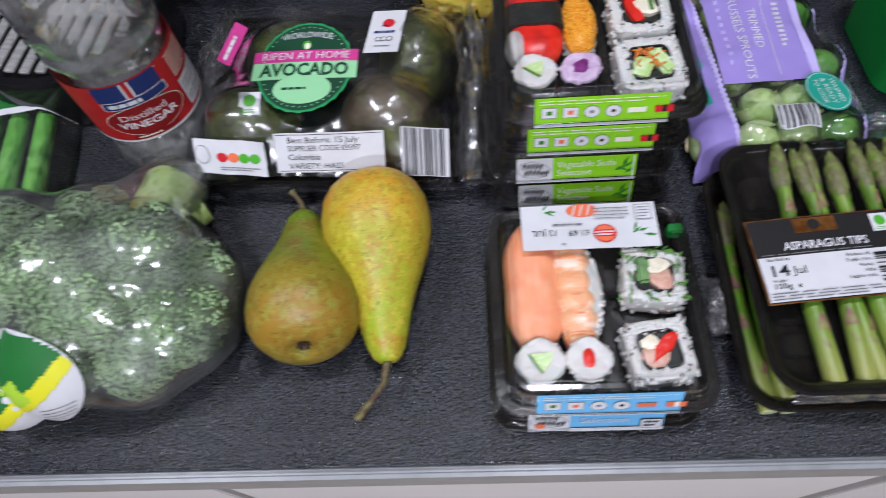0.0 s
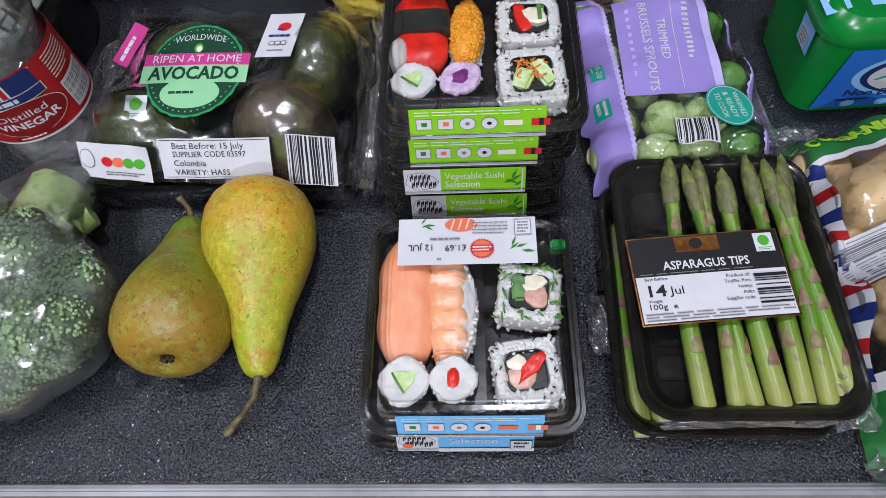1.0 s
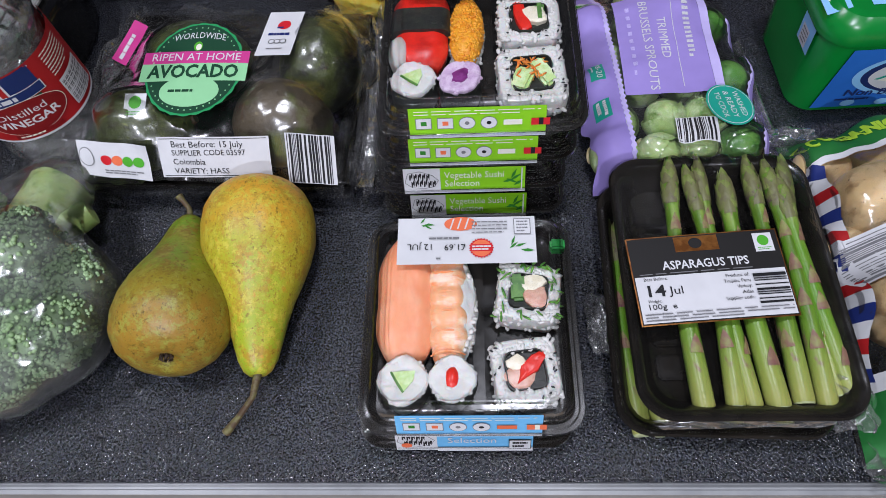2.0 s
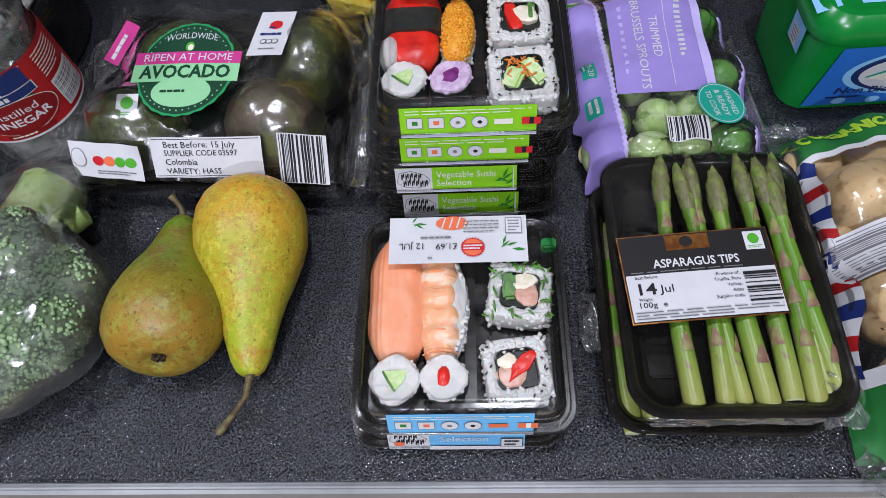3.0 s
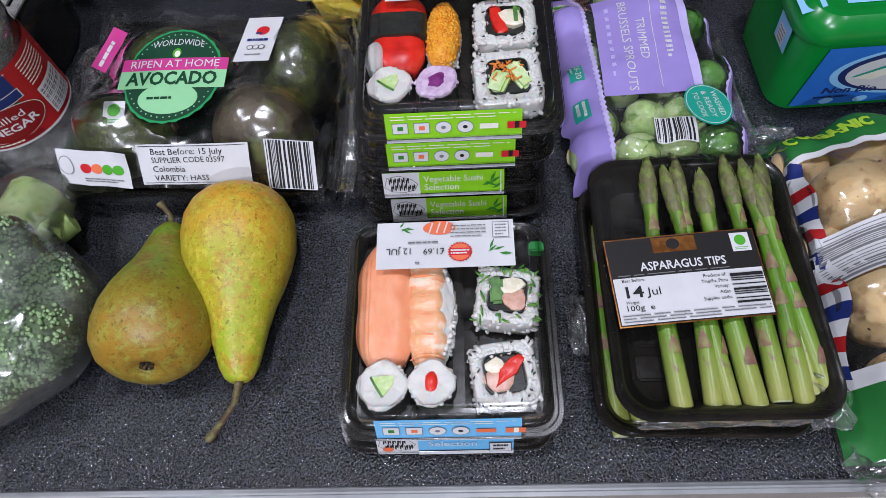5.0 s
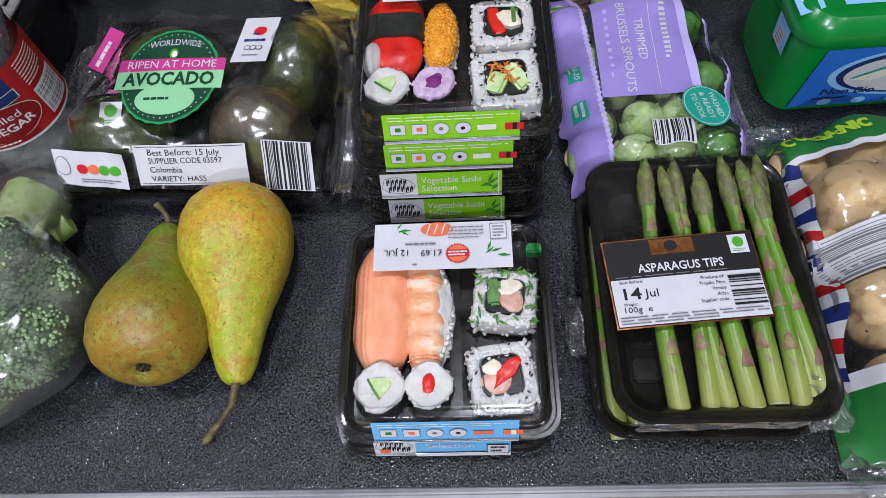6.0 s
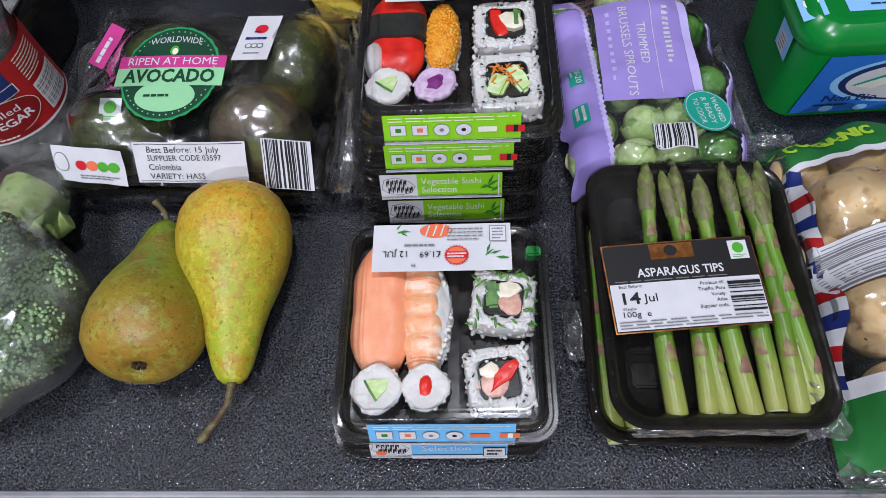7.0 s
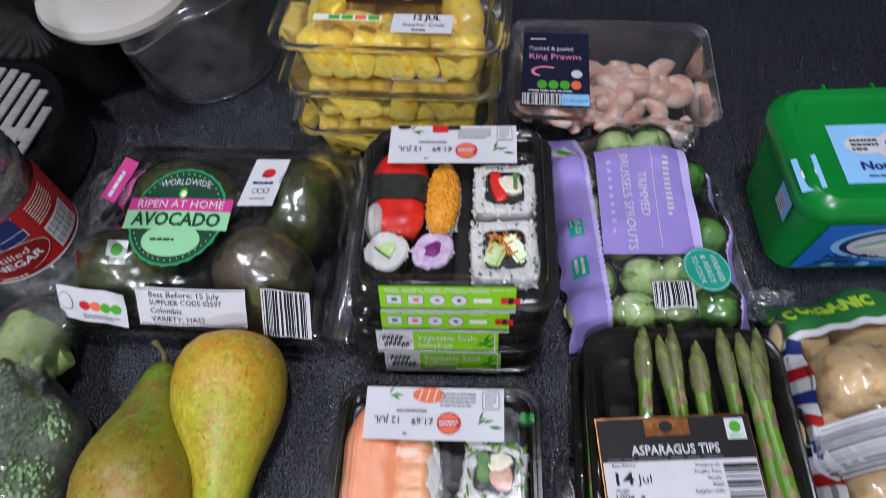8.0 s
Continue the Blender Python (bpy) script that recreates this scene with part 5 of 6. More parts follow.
bm = bmesh.new()
bmesh.ops.create_icosphere(bm, subdivisions=5, radius=1.0)
bm.verts.ensure_lookup_table()
dirs = [v.co.normalized() for v in bm.verts]
rad = np.array([reach(d) for d in dirs])
near = [[e.other_vert(v).index for e in v.link_edges] for v in bm.verts]
for _ in range(3):
    avg = np.array([rad[k].mean() for k in near])
    rad = np.maximum(rad, avg)
for _ in range(2):
    rad = np.array([rad[k].mean() for k in near])
for v, d, r in zip(bm.verts, dirs, rad):
    q = 1 + 0.010 * noise.noise(d * 9) + 0.006 * noise.noise(d * 23)
    v.co = CEN + d * float(r) * q
    v.co.z = max(v.co.z, 0.0006)
wrap = part("film", bm, M_WRAP, br, "tight clear plastic film", 180)
M_BAGGREEN = print_ink("bag_green_ink", lin("226a30"))
M_LIMEINK = print_ink("lime_ink", lin("a6cc3a"))
M_YELLOWINK = print_ink("yellow_ink", lin("d7d32a"))
ey = Vector((0.10, 0.75, 0.55)).normalized()
fl = plane((-0.011, -0.050, 0.043), (1, -0.35, 0.25), ey)


def onwrap(u, v, h=0.0):
    d = (fl(u, v) - CEN).normalized()
    return CEN + d * (reach(d) * 1.035 + 0.002 + h)


p = Printer(part("label", disc_patch(onwrap, 0, 0, 0.036, 0.030, 0.0, n=64), M_WHITE, br, "white and green paper label"), onwrap)
oval = lambda u, v: (u / 0.0352) ** 2 + (v / 0.0292) ** 2 < 1
p.region(-0.036, -0.030, 0.036, 0.030, lambda u, v: oval(u, v) and v - 0.8 * u > 0.004, M_BAGGREEN)
p.region(-0.036, -0.030, 0.036, 0.030, lambda u, v: oval(u, v) and -0.007 < v - 0.8 * u <= 0.004, M_YELLOWINK)
p.region(-0.014, -0.010, 0.012, 0.020, lambda u, v: abs(v - 0.8 * u - 0.006) < 0.008 and abs(u + 0.8 * v - 0.004) < 0.008, M_LIMEINK)
p.lines(0.010, -0.020, 0.030, -0.002, 5, M_GREYINK, 4, 0.2)
p.done()

# ---- vinegar bottle ----
M_REDLAB = print_ink("red_label", lin("a81f22"))
M_NAVY = print_ink("navy_blue_ink", lin("1f2f63"))
bt = thing("vinegar_bottle", pose(-0.1200, 0.2265, 0.0), "clear plastic bottle of distilled vinegar with a red label", "bottle")
R = 0.0350
prof = [(0.012, 0.006), (0.021, 0.0015), (0.027, 0.0), (0.031, 0.003), (0.035, 0.012), (R, 0.022), (R, 0.033), (R - 0.001, 0.035), (R - 0.001, 0.106), (R + 0.0002, 0.108), (R + 0.0004, 0.112), (R - 0.0012, 0.115), (R - 0.0012, 0.118), (R + 0.0004, 0.121),
        (R, 0.130), (R - 0.0005, 0.150), (R - 0.003, 0.165), (0.026, 0.180), (0.019, 0.195), (0.014, 0.207), (0.0125, 0.215), (0.0125, 0.232)]
n = 80
bm = bmesh.new()
rs = []
for r, z in prof:
    ring = []
    for i in range(n):
        a = 2 * math.pi * i / n
        k = 1.0
        if z < 0.03:
            k += 0.06 * math.cos(5 * a) * (1 - z / 0.03)
        if 0.119 < z < 0.17:
            k += 0.014 * math.sin(16 * a + 30 * z)
        ring.append((r * k * math.cos(a), r * k * math.sin(a), z))
    rs.append(ring)
loft(bm, rs, True, False)
body = part("bottle", bm, M_PET, bt, "clear moulded plastic")
bm = bmesh.new()
revolve(bm, [(0.0145, 0.2175), (0.0150, 0.219), (0.0150, 0.234), (0.0135, 0.236)], 40)
part("cap", bm, M_REDLAB, bt, "red screw cap")
A0 = radians(-64)


def onbottle(u, v, h=0.0):
    a = A0 + 1.08 * u / R
    return Vector(((R + 0.0005 + h) * math.cos(a), (R + 0.0005 + h) * math.sin(a), 0.0490 + 0.82 * (v - 0.0365)))


p = label_on(bt, onbottle, -0.052, 0.0365, 0.066, 0.0955, M_REDLAB, label="red wrap-round label")
p.rect(-0.052, 0.0365, 0.066, 0.0385, M_WHITE)
p.rect(-0.018, 0.080, 0.018, 0.0945, M_NAVY)
for s in (-1, 1):
    p.poly([(0, 0.079), (s * 0.004, 0.079), (s * 0.019, 0.093), (s * 0.017, 0.0945)], M_WHITE)
    p.poly([(0, 0.0795), (s * 0.002, 0.0795), (s * 0.018, 0.0938), (s * 0.017, 0.0945)], M_REDLAB)
p.rect(-0.0025, 0.079, 0.0025, 0.0945, M_WHITE).rect(-0.0014, 0.079, 0.0014, 0.0945, M_REDLAB)
p.rect(-0.017, 0.0720, 0.019, 0.0800, M_WHITE).rect(-0.0164, 0.0725, 0.0184, 0.0795, M_NAVY)
p.lines(-0.014, 0.0738, 0.016, 0.0782, 1, M_WHITE, 3, 0.8)
p.rect(-0.013, 0.0670, 0.015, 0.0716, M_FOREST).lines(-0.010, 0.068, 0.012, 0.0708, 2, M_CREAMINK, 5, 0.5)
M_DARKRED = print_ink("dark_red_ink", lin("7e1418"))
p.disc(0.001, 0.058, 0.0225, M_CREAMINK, 0.0150).disc(0.001, 0.058, 0.0221, M_DARKRED, 0.0146)
p.word("Distilled", 0.0, 0.0630, 0.0085, M_WHITE, wide=0.026)
p.word("VINEGAR", 0.001, 0.0540, 0.0092, M_WHITE, wide=0.034, bold=0.0002, arc=6)
p.rect(-0.012, 0.0400, 0.014, 0.0440, M_DARKRED).lines(-0.010, 0.0408, 0.012, 0.0432, 1, M_CREAMINK, 4, 0.6)
p.lines(0.026, 0.072, 0.044, 0.093, 8, M_CREAMINK, 9, 0.35)
p.rect(0.026, 0.0430, 0.047, 0.0680, M_WHITE).bars(0.027, 0.0440, 0.046, 0.0665, 14, M_GREYINK, 6, upright=False)
p.done()

# ---- bag of sprouts ----
M_LILACINK = print_ink("lilac_ink", lin("9a88cc"))
M_PALELILAC = print_ink("pale_lilac_ink", lin("c3b6ea"))
M_TEAL = print_ink("teal_ink", lin("1f9a86"))
M_SPROUT = surface("sprout_leaf", lin("b6d084"), [(lin("dce8bc"), 45, 0.45, 0.62), (lin("86ac52"), 110, 0.52, 0.68), (lin("d3e0b0"), 160, 0.60, 0.68, (1, 1, 0.2))], rough=0.4, bump=0.0005, bscale=160, sss=0.1)
M_SPROUTDK = surface("dark_sprout_leaf", lin("4f8a34"), [(lin("79a84e"), 60, 0.45, 0.62), (lin("356a22"), 120, 0.5, 0.66)], rough=0.4, bump=0.0005, bscale=160)
M_SPROUTCUT = surface("sprout_cut_end", lin("d8cfa8"), [(lin("c0ae82"), 200, 0.4, 0.6)], rough=0.5)
BX, BY, BT = 0.2840, 0.2605, 3.0
bag = thing("bag_of_sprouts", pose(BX, BY, 0, 0, 0, BT), "clear bag of brussels sprouts with lilac print", "bag of sprouts")


def sprout(x, y, z, r, dark, seed):
    rr = random.Random(seed)
    ob = thing("brussels_sprout", bag.matrix_world @ pose(x, y, z, rr.uniform(-70, 70), rr.uniform(-70, 70), rr.uniform(0, 360)), "round green brussels sprout with folded leaves", "sprout", "sprouts in the bag")
    bm = bmesh.new()
    blob(bm, (0, 0, 0), (r * 0.95, r * 0.95, r * 1.02), 3, 0.06, 90, None, seed)
    core = part("heart", bm, M_SPROUTDK if dark else M_SPROUT, ob, angle=180)
    for k in range(4):
        bm = bmesh.new()
        ang = k * 1.57 + rr.uniform(-0.3, 0.3)
        rows = []
        for i in range(7):
            th = 0.15 + i * 0.30
            row = []
            for j in range(7):
                ph = ang + (j - 3) * 0.30 * math.sin(min(1.5, th + 0.5)) * (1 if i < 6 else 0.75)
                q = r * (1.03 + 0.03 * (k % 2) + 0.02 * (j - 3) ** 2 / 9 + (0.05 if i == 6 else 0) + 0.02 * noise.noise(Vector((i, j, seed))))
                row.append(bm.verts.new((q * math.sin(math.pi - th) * math.cos(ph), q * math.sin(math.pi - th) * math.sin(ph), q * math.cos(math.pi - th))))
            rows.append(row)
        for a, b in zip(rows, rows[1:]):
            for i in range(6):
                bm.faces.new((a[i], a[i + 1], b[i + 1], b[i]))
        part("leaf", bm, M_SPROUTDK if dark else M_SPROUT, ob, angle=180)
    bm = bmesh.new()
    tube(bm, [(0, 0, -r * 0.9), (0, 0, -r * 1.12)], [r * 0.42, r * 0.38], 12)
    part("cut_end", bm, M_SPROUTCUT, core)


SPR = []
k = 0
for j in range(6):
    for i in range(4):
        x = -0.0395 + 0.0265 * i + rr.uniform(-0.003, 0.003) + (0.006 if j % 2 else 0)
        y = -0.066 + 0.0262 * j + rr.uniform(-0.003, 0.003)
        r = rr.uniform(0.0130, 0.0150)
        if x > 0.047 or (j == 5 and i in (0, 3)):
            continue
        k += 1
        SPR.append((x, y, r + 0.0012 + (0.002 if (i in (1, 2) and j in (1, 2, 3, 4)) else 0), r))
        sprout(*SPR[-1], i == 3, k)
BD = Drape(0.122, 0.176, [((x, y, z), (r * 1.15, r * 1.15, r * 1.15)) for x, y, z, r in SPR], 0.0015, 84, 260, 0.0, 0.0012, 6.0)


def bag_edge(x, y):
    return abs(x + 0.004 * (y / 0.088)) < 0.058 - 0.006 * max(0, y / 0.088) + 0.0015 * math.sin(y * 300)


def side(y, s):
    return s * (0.058 - 0.006 * max(0, y / 0.088)) - 0.004 * (y / 0.088) + 0.0012 * math.sin(y * 300 + s)


part("film", BD.strip(lambda y: side(y, -1), lambda y: side(y, 1), -0.0875, 0.0875, 0.0, 60, 90), M_BAG, bag, "crinkled clear plastic bag", 180)
part("printed_band", BD.strip(lambda y: side(y, -1), lambda y: -0.034 + 0.0006 * math.sin(y * 1500), -0.0875, 0.0875), M_LILACINK, bag, "lilac printed side band", 180)
part("printed_edge", BD.strip(lambda y: side(y, 1) - 0.004 - 0.009 * max(0, -y / 0.08), lambda y: side(y, 1), -0.0870, 0.0300, 0.0006, 6), M_LILACINK, bag, "lilac printed edge", 180)
part("white_edge", BD.strip(lambda y: side(y, 1) - 0.0062 - 0.009 * max(0, -y / 0.08) + 0.0005 * math.sin(y * 1500), lambda y: side(y, 1) - 0.0042 - 0.009 * max(0, -y / 0.08), -0.0870, 0.0300, 0.0009, 4, 200), M_PALELILAC, bag, "pale serrated strip", 180)
part("white_strip", BD.strip(lambda y: -0.034 + 0.0006 * math.sin(y * 1500), lambda y: -0.0310 + 0.0006 * math.sin(y * 1500 + 1), -0.0875, 0.0875, 0.0006, 4, 200), M_PALELILAC, bag, "pale serrated strip", 180)
p = label_on(bag, BD.on(-0.0005, 0.0055, -4, 0.0012), -0.0275, -0.041, 0.0285, 0.046, M_LILACINK, label="lilac product panel")
p.rect(0.0285, -0.041, 0.0345, 0.046, M_PALELILAC)
p.word("TRIMMED", 0.0015, 0.0060, 0.0082, M_WHITE, wide=0.036, turn=-90)
p.word("BRUSSELS SPROUTS", -0.0090, 0.0010, 0.0082, M_WHITE, wide=0.078, turn=-90)
p.rect(0.0090, -0.036, 0.0094, 0.044, M_WHITE)
p.lines(0.0160, -0.012, 0.0200, 0.036, 12, M_WHITE, 3, 0.55)
p.lines(-0.0205, -0.028, -0.0180, 0.036, 9, M_PALELILAC, 4, 0.5)
p.done()
bx, by, ba, bk = 0.0300, -0.0480, radians(-78), 0.012
gx, gy = (BD.z(bx + bk, by) - BD.z(bx - bk, by)) / (2 * bk), (BD.z(bx, by + bk) - BD.z(bx, by - bk)) / (2 * bk)
badge = plane((bx, by, max(BD.z(bx, by), 0.5 * (BD.z(bx + bk, by) + BD.z(bx - bk, by))) + 0.0025), (math.cos(ba), math.sin(ba), gx * math.cos(ba) + gy * math.sin(ba)), (-math.sin(ba), math.cos(ba), -gx * math.sin(ba) + gy * math.cos(ba)), -0.8)
p = disc_on(bag, badge, 0, 0, 0.0150, M_TEAL, 0.0165, label="teal round badge")
p.disc(0, 0, 0.0140, M_WHITE, 0.0155).disc(0, 0, 0.0136, M_TEAL, 0.0151)
p.word("WASHED", 0, 0.0068, 0.0058, M_WHITE, wide=0.0185).word("& READY", 0, 0.0, 0.0058, M_WHITE, wide=0.0195).word("TO COOK", 0, -0.0068, 0.0058, M_WHITE, wide=0.0185)
p.done()
p = label_on(bag, BD.on(0.0075, -0.0635, -3, 0.0012), -0.0125, -0.0085, 0.0125, 0.0085, M_WHITE, label="white barcode label")
p.bars(-0.0118, -0.0080, 0.0118, 0.0080, 14, M_INK, 3)
p.done()
for v, ink in ((-0.012, M_TEAL), (-0.040, M_TEAL)):
    p = label_on(bag, BD.on(-0.0455, v, -90, 0.0012), -0.0075, -0.0045, 0.0075, 0.0045, ink, name="print_badge", label="small teal printed badge")
    p.k += 14
    if v > -0.02:
        p.word("18-20", 0, 0.0006, 0.0052, M_WHITE, wide=0.0125)
    p.lines(-0.006, -0.0040, 0.006, -0.0022 if v > -0.02 else 0.003, 1 if v > -0.02 else 2, M_WHITE, 4, 0.5)
    p.done()
p = label_on(bag, BD.on(-0.0445, 0.060, -78, 0.0012), -0.012, -0.006, 0.012, 0.006, M_WHITE, name="print_badge", label="small white and green printed badge")
for k in range(4):
    p.disc(-0.008 + 0.0054 * k, 0.0, 0.0026, M_APPLE)
p.done()
p = label_on(bag, BD.on(0.012, 0.0790, 0, 0.0012), -0.017, -0.0045, 0.017, 0.0045, M_WHITE, label="white barcode label")
p.bars(-0.016, -0.0042, 0.016, 0.0042, 14, M_INK, 13)
p.done()
crumple(bag, 0.062, -0.015, 0.008, 0.012, 0.090, 0.012, 21.0)
crumple(bag, 0.030, 0.080, 0.020, 0.060, 0.022, 0.016, 25.0)

# ---- potatoes ----
M_POTATO = surface("potato_skin", lin("dabc88"), [(lin("e4cda2"), 40, 0.42, 0.64), (lin("a98555"), 90, 0.55, 0.70), (lin("7d5a34"), 300, 0.66, 0.72)], rough=0.5, bump=0.0003, bscale=260, sss=0.06)
POX, POY = 0.4200, 0.1050
po = thing("bag_of_potatoes", pose(POX, POY, 0, 0, 0, 0), "clear bag of organic potatoes with green and striped print", "bag of potatoes")
POT = [(-0.032, 0.040, 0.027, 0.029, 0.024, 0.024, 15), (-0.052, 0.070, 0.018, 0.016, 0.018, 0.016, 0), (-0.053, 0.014, 0.017, 0.015, 0.018, 0.016, 0), (-0.016, 0.076, 0.022, 0.024, 0.018, 0.020, -20), (0.022, 0.058, 0.026, 0.027, 0.022, 0.024, 40),
       (0.012, 0.012, 0.026, 0.026, 0.024, 0.024, 10), (-0.036, -0.020, 0.026, 0.026, 0.025, 0.025, -30), (0.014, -0.038, 0.025, 0.028, 0.023, 0.024, 20), (-0.034, -0.064, 0.022, 0.022, 0.018, 0.021, 0), (0.048, 0.02, 0.024, 0.02, 0.025, 0.022, 0), (0.048, -0.035, 0.024, 0.02, 0.025, 0.022, 0), (0.016, -0.075, 0.02, 0.024, 0.016, 0.019, 0)]
for i, (x, y, z, a, b, c, tn) in enumerate(POT):
    o = thing("potato", pose(POX + x, POY + y, z + 0.0012, 0, 0, tn), "smooth pale brown potato inside the clear bag", "potato", "potatoes in the bag")
    bm = bmesh.new()
    blob(bm, (0, 0, 0), (a, b, c), 4, 0.07, 45, None, i * 3.1)
    part("skin", bm, M_POTATO, o, angle=180)
    bm = bmesh.new()
    for k in range(5):
        an = k * 2.4 + i
        dv = Vector((math.cos(an) * 0.7, math.sin(an) * 0.7, 0.7 - 0.25 * (k % 3))).normalized()
        blob(bm, (dv.x * a * 0.985, dv.y * b * 0.985, dv.z * c * 0.985), (0.0012, 0.0008, 0.0007), 1)
    part("eye_spots", bm, M_STEM, o)
PO = Drape(0.134, 0.200, [((x, y, z), (max(a, b) * 1.04, max(a, b) * 1.04, c * 1.08)) for x, y, z, a, b, c, tn in POT], 0.0015, 84, 260, 0.0, 0.0010, 9.0)
def hem(x):
    return 0.066 + 0.22 * (x + 0.067) - 1.2 * (x + 0.067) ** 2 + 0.0008 * math.sin(x * 400)


part("film", PO.sheet(), M_BAG, po, "crinkled clear plastic bag", 180)
part("printed_header", PO.strip(hem, lambda x: 0.0995, -0.066, 0.066, 0.0007, 24, 90, "x"), M_BAGGREEN, po, "green printed header", 180)
part("header_edge", PO.strip(lambda x: hem(x) - 0.0045, hem, -0.066, 0.066, 0.0007, 4, 90, "x"), M_WHITE, po, "white printed line", 180)
part("printed_foot", PO.strip(lambda x: -0.0995, lambda x: -0.062 + 0.05 * x, -0.066, 0.066, 0.0007, 24, 90, "x"), M_BAGGREEN, po, "green printed foot of the bag", 180)
part("foot_edge", PO.strip(lambda x: -0.062 + 0.05 * x, lambda x: -0.053 + 0.05 * x, -0.066, 0.066, 0.0007, 6, 90, "x"), M_WHITE, po, "white printed line", 180)
M_FLAGBLUE = print_ink("flag_blue_ink", lin("22306f"))
for k in range(17):
    y0 = 0.066 - 0.0072 * k
    ink = (M_FLAGBLUE, M_WHITE, M_REDLAB, M_WHITE)[k % 4]
    part("printed_stripe", PO.strip(lambda x: y0 - 0.0072 - 0.6 * (x + 0.066), lambda x: y0 - 0.6 * (x + 0.066), -0.0662, -0.0598, 0.0008, 4, 4, "x"), ink, po, "red, white and blue edge print", 180)
p = Printer(part("lettering", grid_patch(PO.on(-0.034, 0.084, 0, 0.0009), -0.001, -0.0005, 0.001, 0.0005), M_LIMEINK, po, "lime green printed lettering"), PO.on(-0.038, 0.0835, 3, 0.0012))
p.word("ORGANIC", 0, 0, 0.0105, M_LIMEINK, wide=0.038, bold=0.0007)
p.word("ORGANIC", 0.062, 0.004, 0.0105, M_LIMEINK, wide=0.038, bold=0.0007)
p.word("IC", -0.0245, -0.003, 0.0105, M_LIMEINK, wide=0.007, bold=0.0005)
p.done()
p = label_on(po, PO.on(-0.034, 0.006, 13, 0.0014), -0.031, -0.0135, 0.031, 0.0135, M_WHITE, label="white barcode label")
p.bars(-0.030, -0.0125, 0.030, 0.0125, 15, M_GREYINK, 9, upright=False)
p.done()
crumple(po, -0.035, -0.100, 0.008, 0.070, 0.030, 0.014, 31.0)
crumple(po, -0.060, 0.098, 0.012, 0.040, 0.022, 0.018, 35.0)

# ---- detergent tub ----
M_TUB = surface("green_plastic", lin("0a8232"), [(lin("08742c"), 14, 0.4, 0.7)], rough=0.25, bump=0.00006, bscale=120)
M_TUBBLUE = print_ink("tub_blue_ink", lin("2a6cc4"))
M_TUBPALE = print_ink("tub_pale_blue_ink", lin("8cc4ee"))
TW, TD, TH = 0.180, 0.096, 0.083
tb = thing("detergent_tub", pose(0.3590 + TW / 2, 0.2260 + TD / 2 + 0.003, 0, 0, 0, 2), "green plastic tub of laundry capsules with blue labels", "detergent tub")
bm = bmesh.new()
loft(bm, rings([(TW - 0.024, TD - 0.020, 0.014, 0.0), (TW - 0.020, TD - 0.016, 0.016, 0.0015), (TW - 0.006, TD - 0.006, 0.017, 0.068), (TW - 0.006, TD - 0.006, 0.017, 0.070)], 8))
part("body", bm, M_TUB, tb, "green plastic body")
bm = bmesh.new()
loft(bm, rings([(TW - 0.001, TD - 0.001, 0.019, 0.0655), (TW, TD, 0.019, 0.067), (TW, TD, 0.019, 0.075), (TW - 0.005, TD - 0.005, 0.018, 0.0795), (TW - 0.012, TD - 0.012, 0.016, 0.083), (TW - 0.022, TD - 0.022, 0.012, 0.083), (TW - 0.027, TD - 0.027, 0.010, 0.0795), (TW - 0.034, TD - 0.034, 0.008, 0.0795)], 8))
lid = part("lid", bm, M_TUB, tb, "green hinged lid")
for k in range(3):
    bm = bmesh.new()
    block(bm, (-0.055 + 0.03 * k, TD / 2 - 0.003, 0.080), (0.002, 0.006, 0.004), bevel=0.0006)
    part("hinge_rib", bm, M_TUB, lid)
tp = plane((0.000, -0.007, 0.0800), (1, 0, 0), (0, 1, 0))
p = label_on(tb, tp, -0.063, -0.022, 0.070, 0.022, M_TUBPALE, label="pale blue lid label")
p.disc(0.006, 0.004, 0.046, M_WHITE, 0.018).disc(0.008, 0.004, 0.042, M_TUBBLUE, 0.016).disc(0.010, 0.004, 0.038, M_WHITE, 0.013)
p.disc(-0.045, 0.006, 0.012, M_WHITE, 0.007).lines(-0.053, 0.001, -0.037, 0.011, 3, M_INK, 4, 0.6)
p.word("Non Bio", -0.036, -0.0100, 0.0085, M_NAVY, wide=0.032, bold=0.0003)
p.lines(-0.050, -0.0185, -0.020, -0.0160, 1, M_NAVY, 5, 0.5)
p.poly([(-0.02, 0.0), (0.0, 0.012), (0.012, 0.008), (-0.008, -0.004)], M_TEAL)
p.done()
sl = (TD - 0.006) / 2 - (TD - 0.016) / 2
fr = plane((-0.007, -(TD - 0.016) / 2 - 0.0009, 0.0015), (1, 0, 0), (0, -sl, 0.0665))
p = label_on(tb, fr, -0.062, 0.004, 0.070, 0.060, M_TUBBLUE, label="blue front label")
p.disc(0.008, 0.036, 0.058, M_TUBPALE, 0.024).disc(0.010, 0.036, 0.055, M_NAVY, 0.022).disc(0.012, 0.035, 0.052, M_WHITE, 0.0195)
p.poly([(-0.036, 0.032), (-0.012, 0.046), (0.002, 0.043), (-0.022, 0.029)], M_TEAL)
p.poly([(-0.034, 0.031), (-0.013, 0.042), (-0.001, 0.040), (-0.022, 0.028)], M_CREAMINK)
p.poly([(0.004, 0.034), (0.014, 0.048), (0.020, 0.046), (0.012, 0.034)], M_ORANGE).poly([(0.015, 0.033), (0.03, 0.049), (0.04, 0.047), (0.028, 0.033)], M_RED)
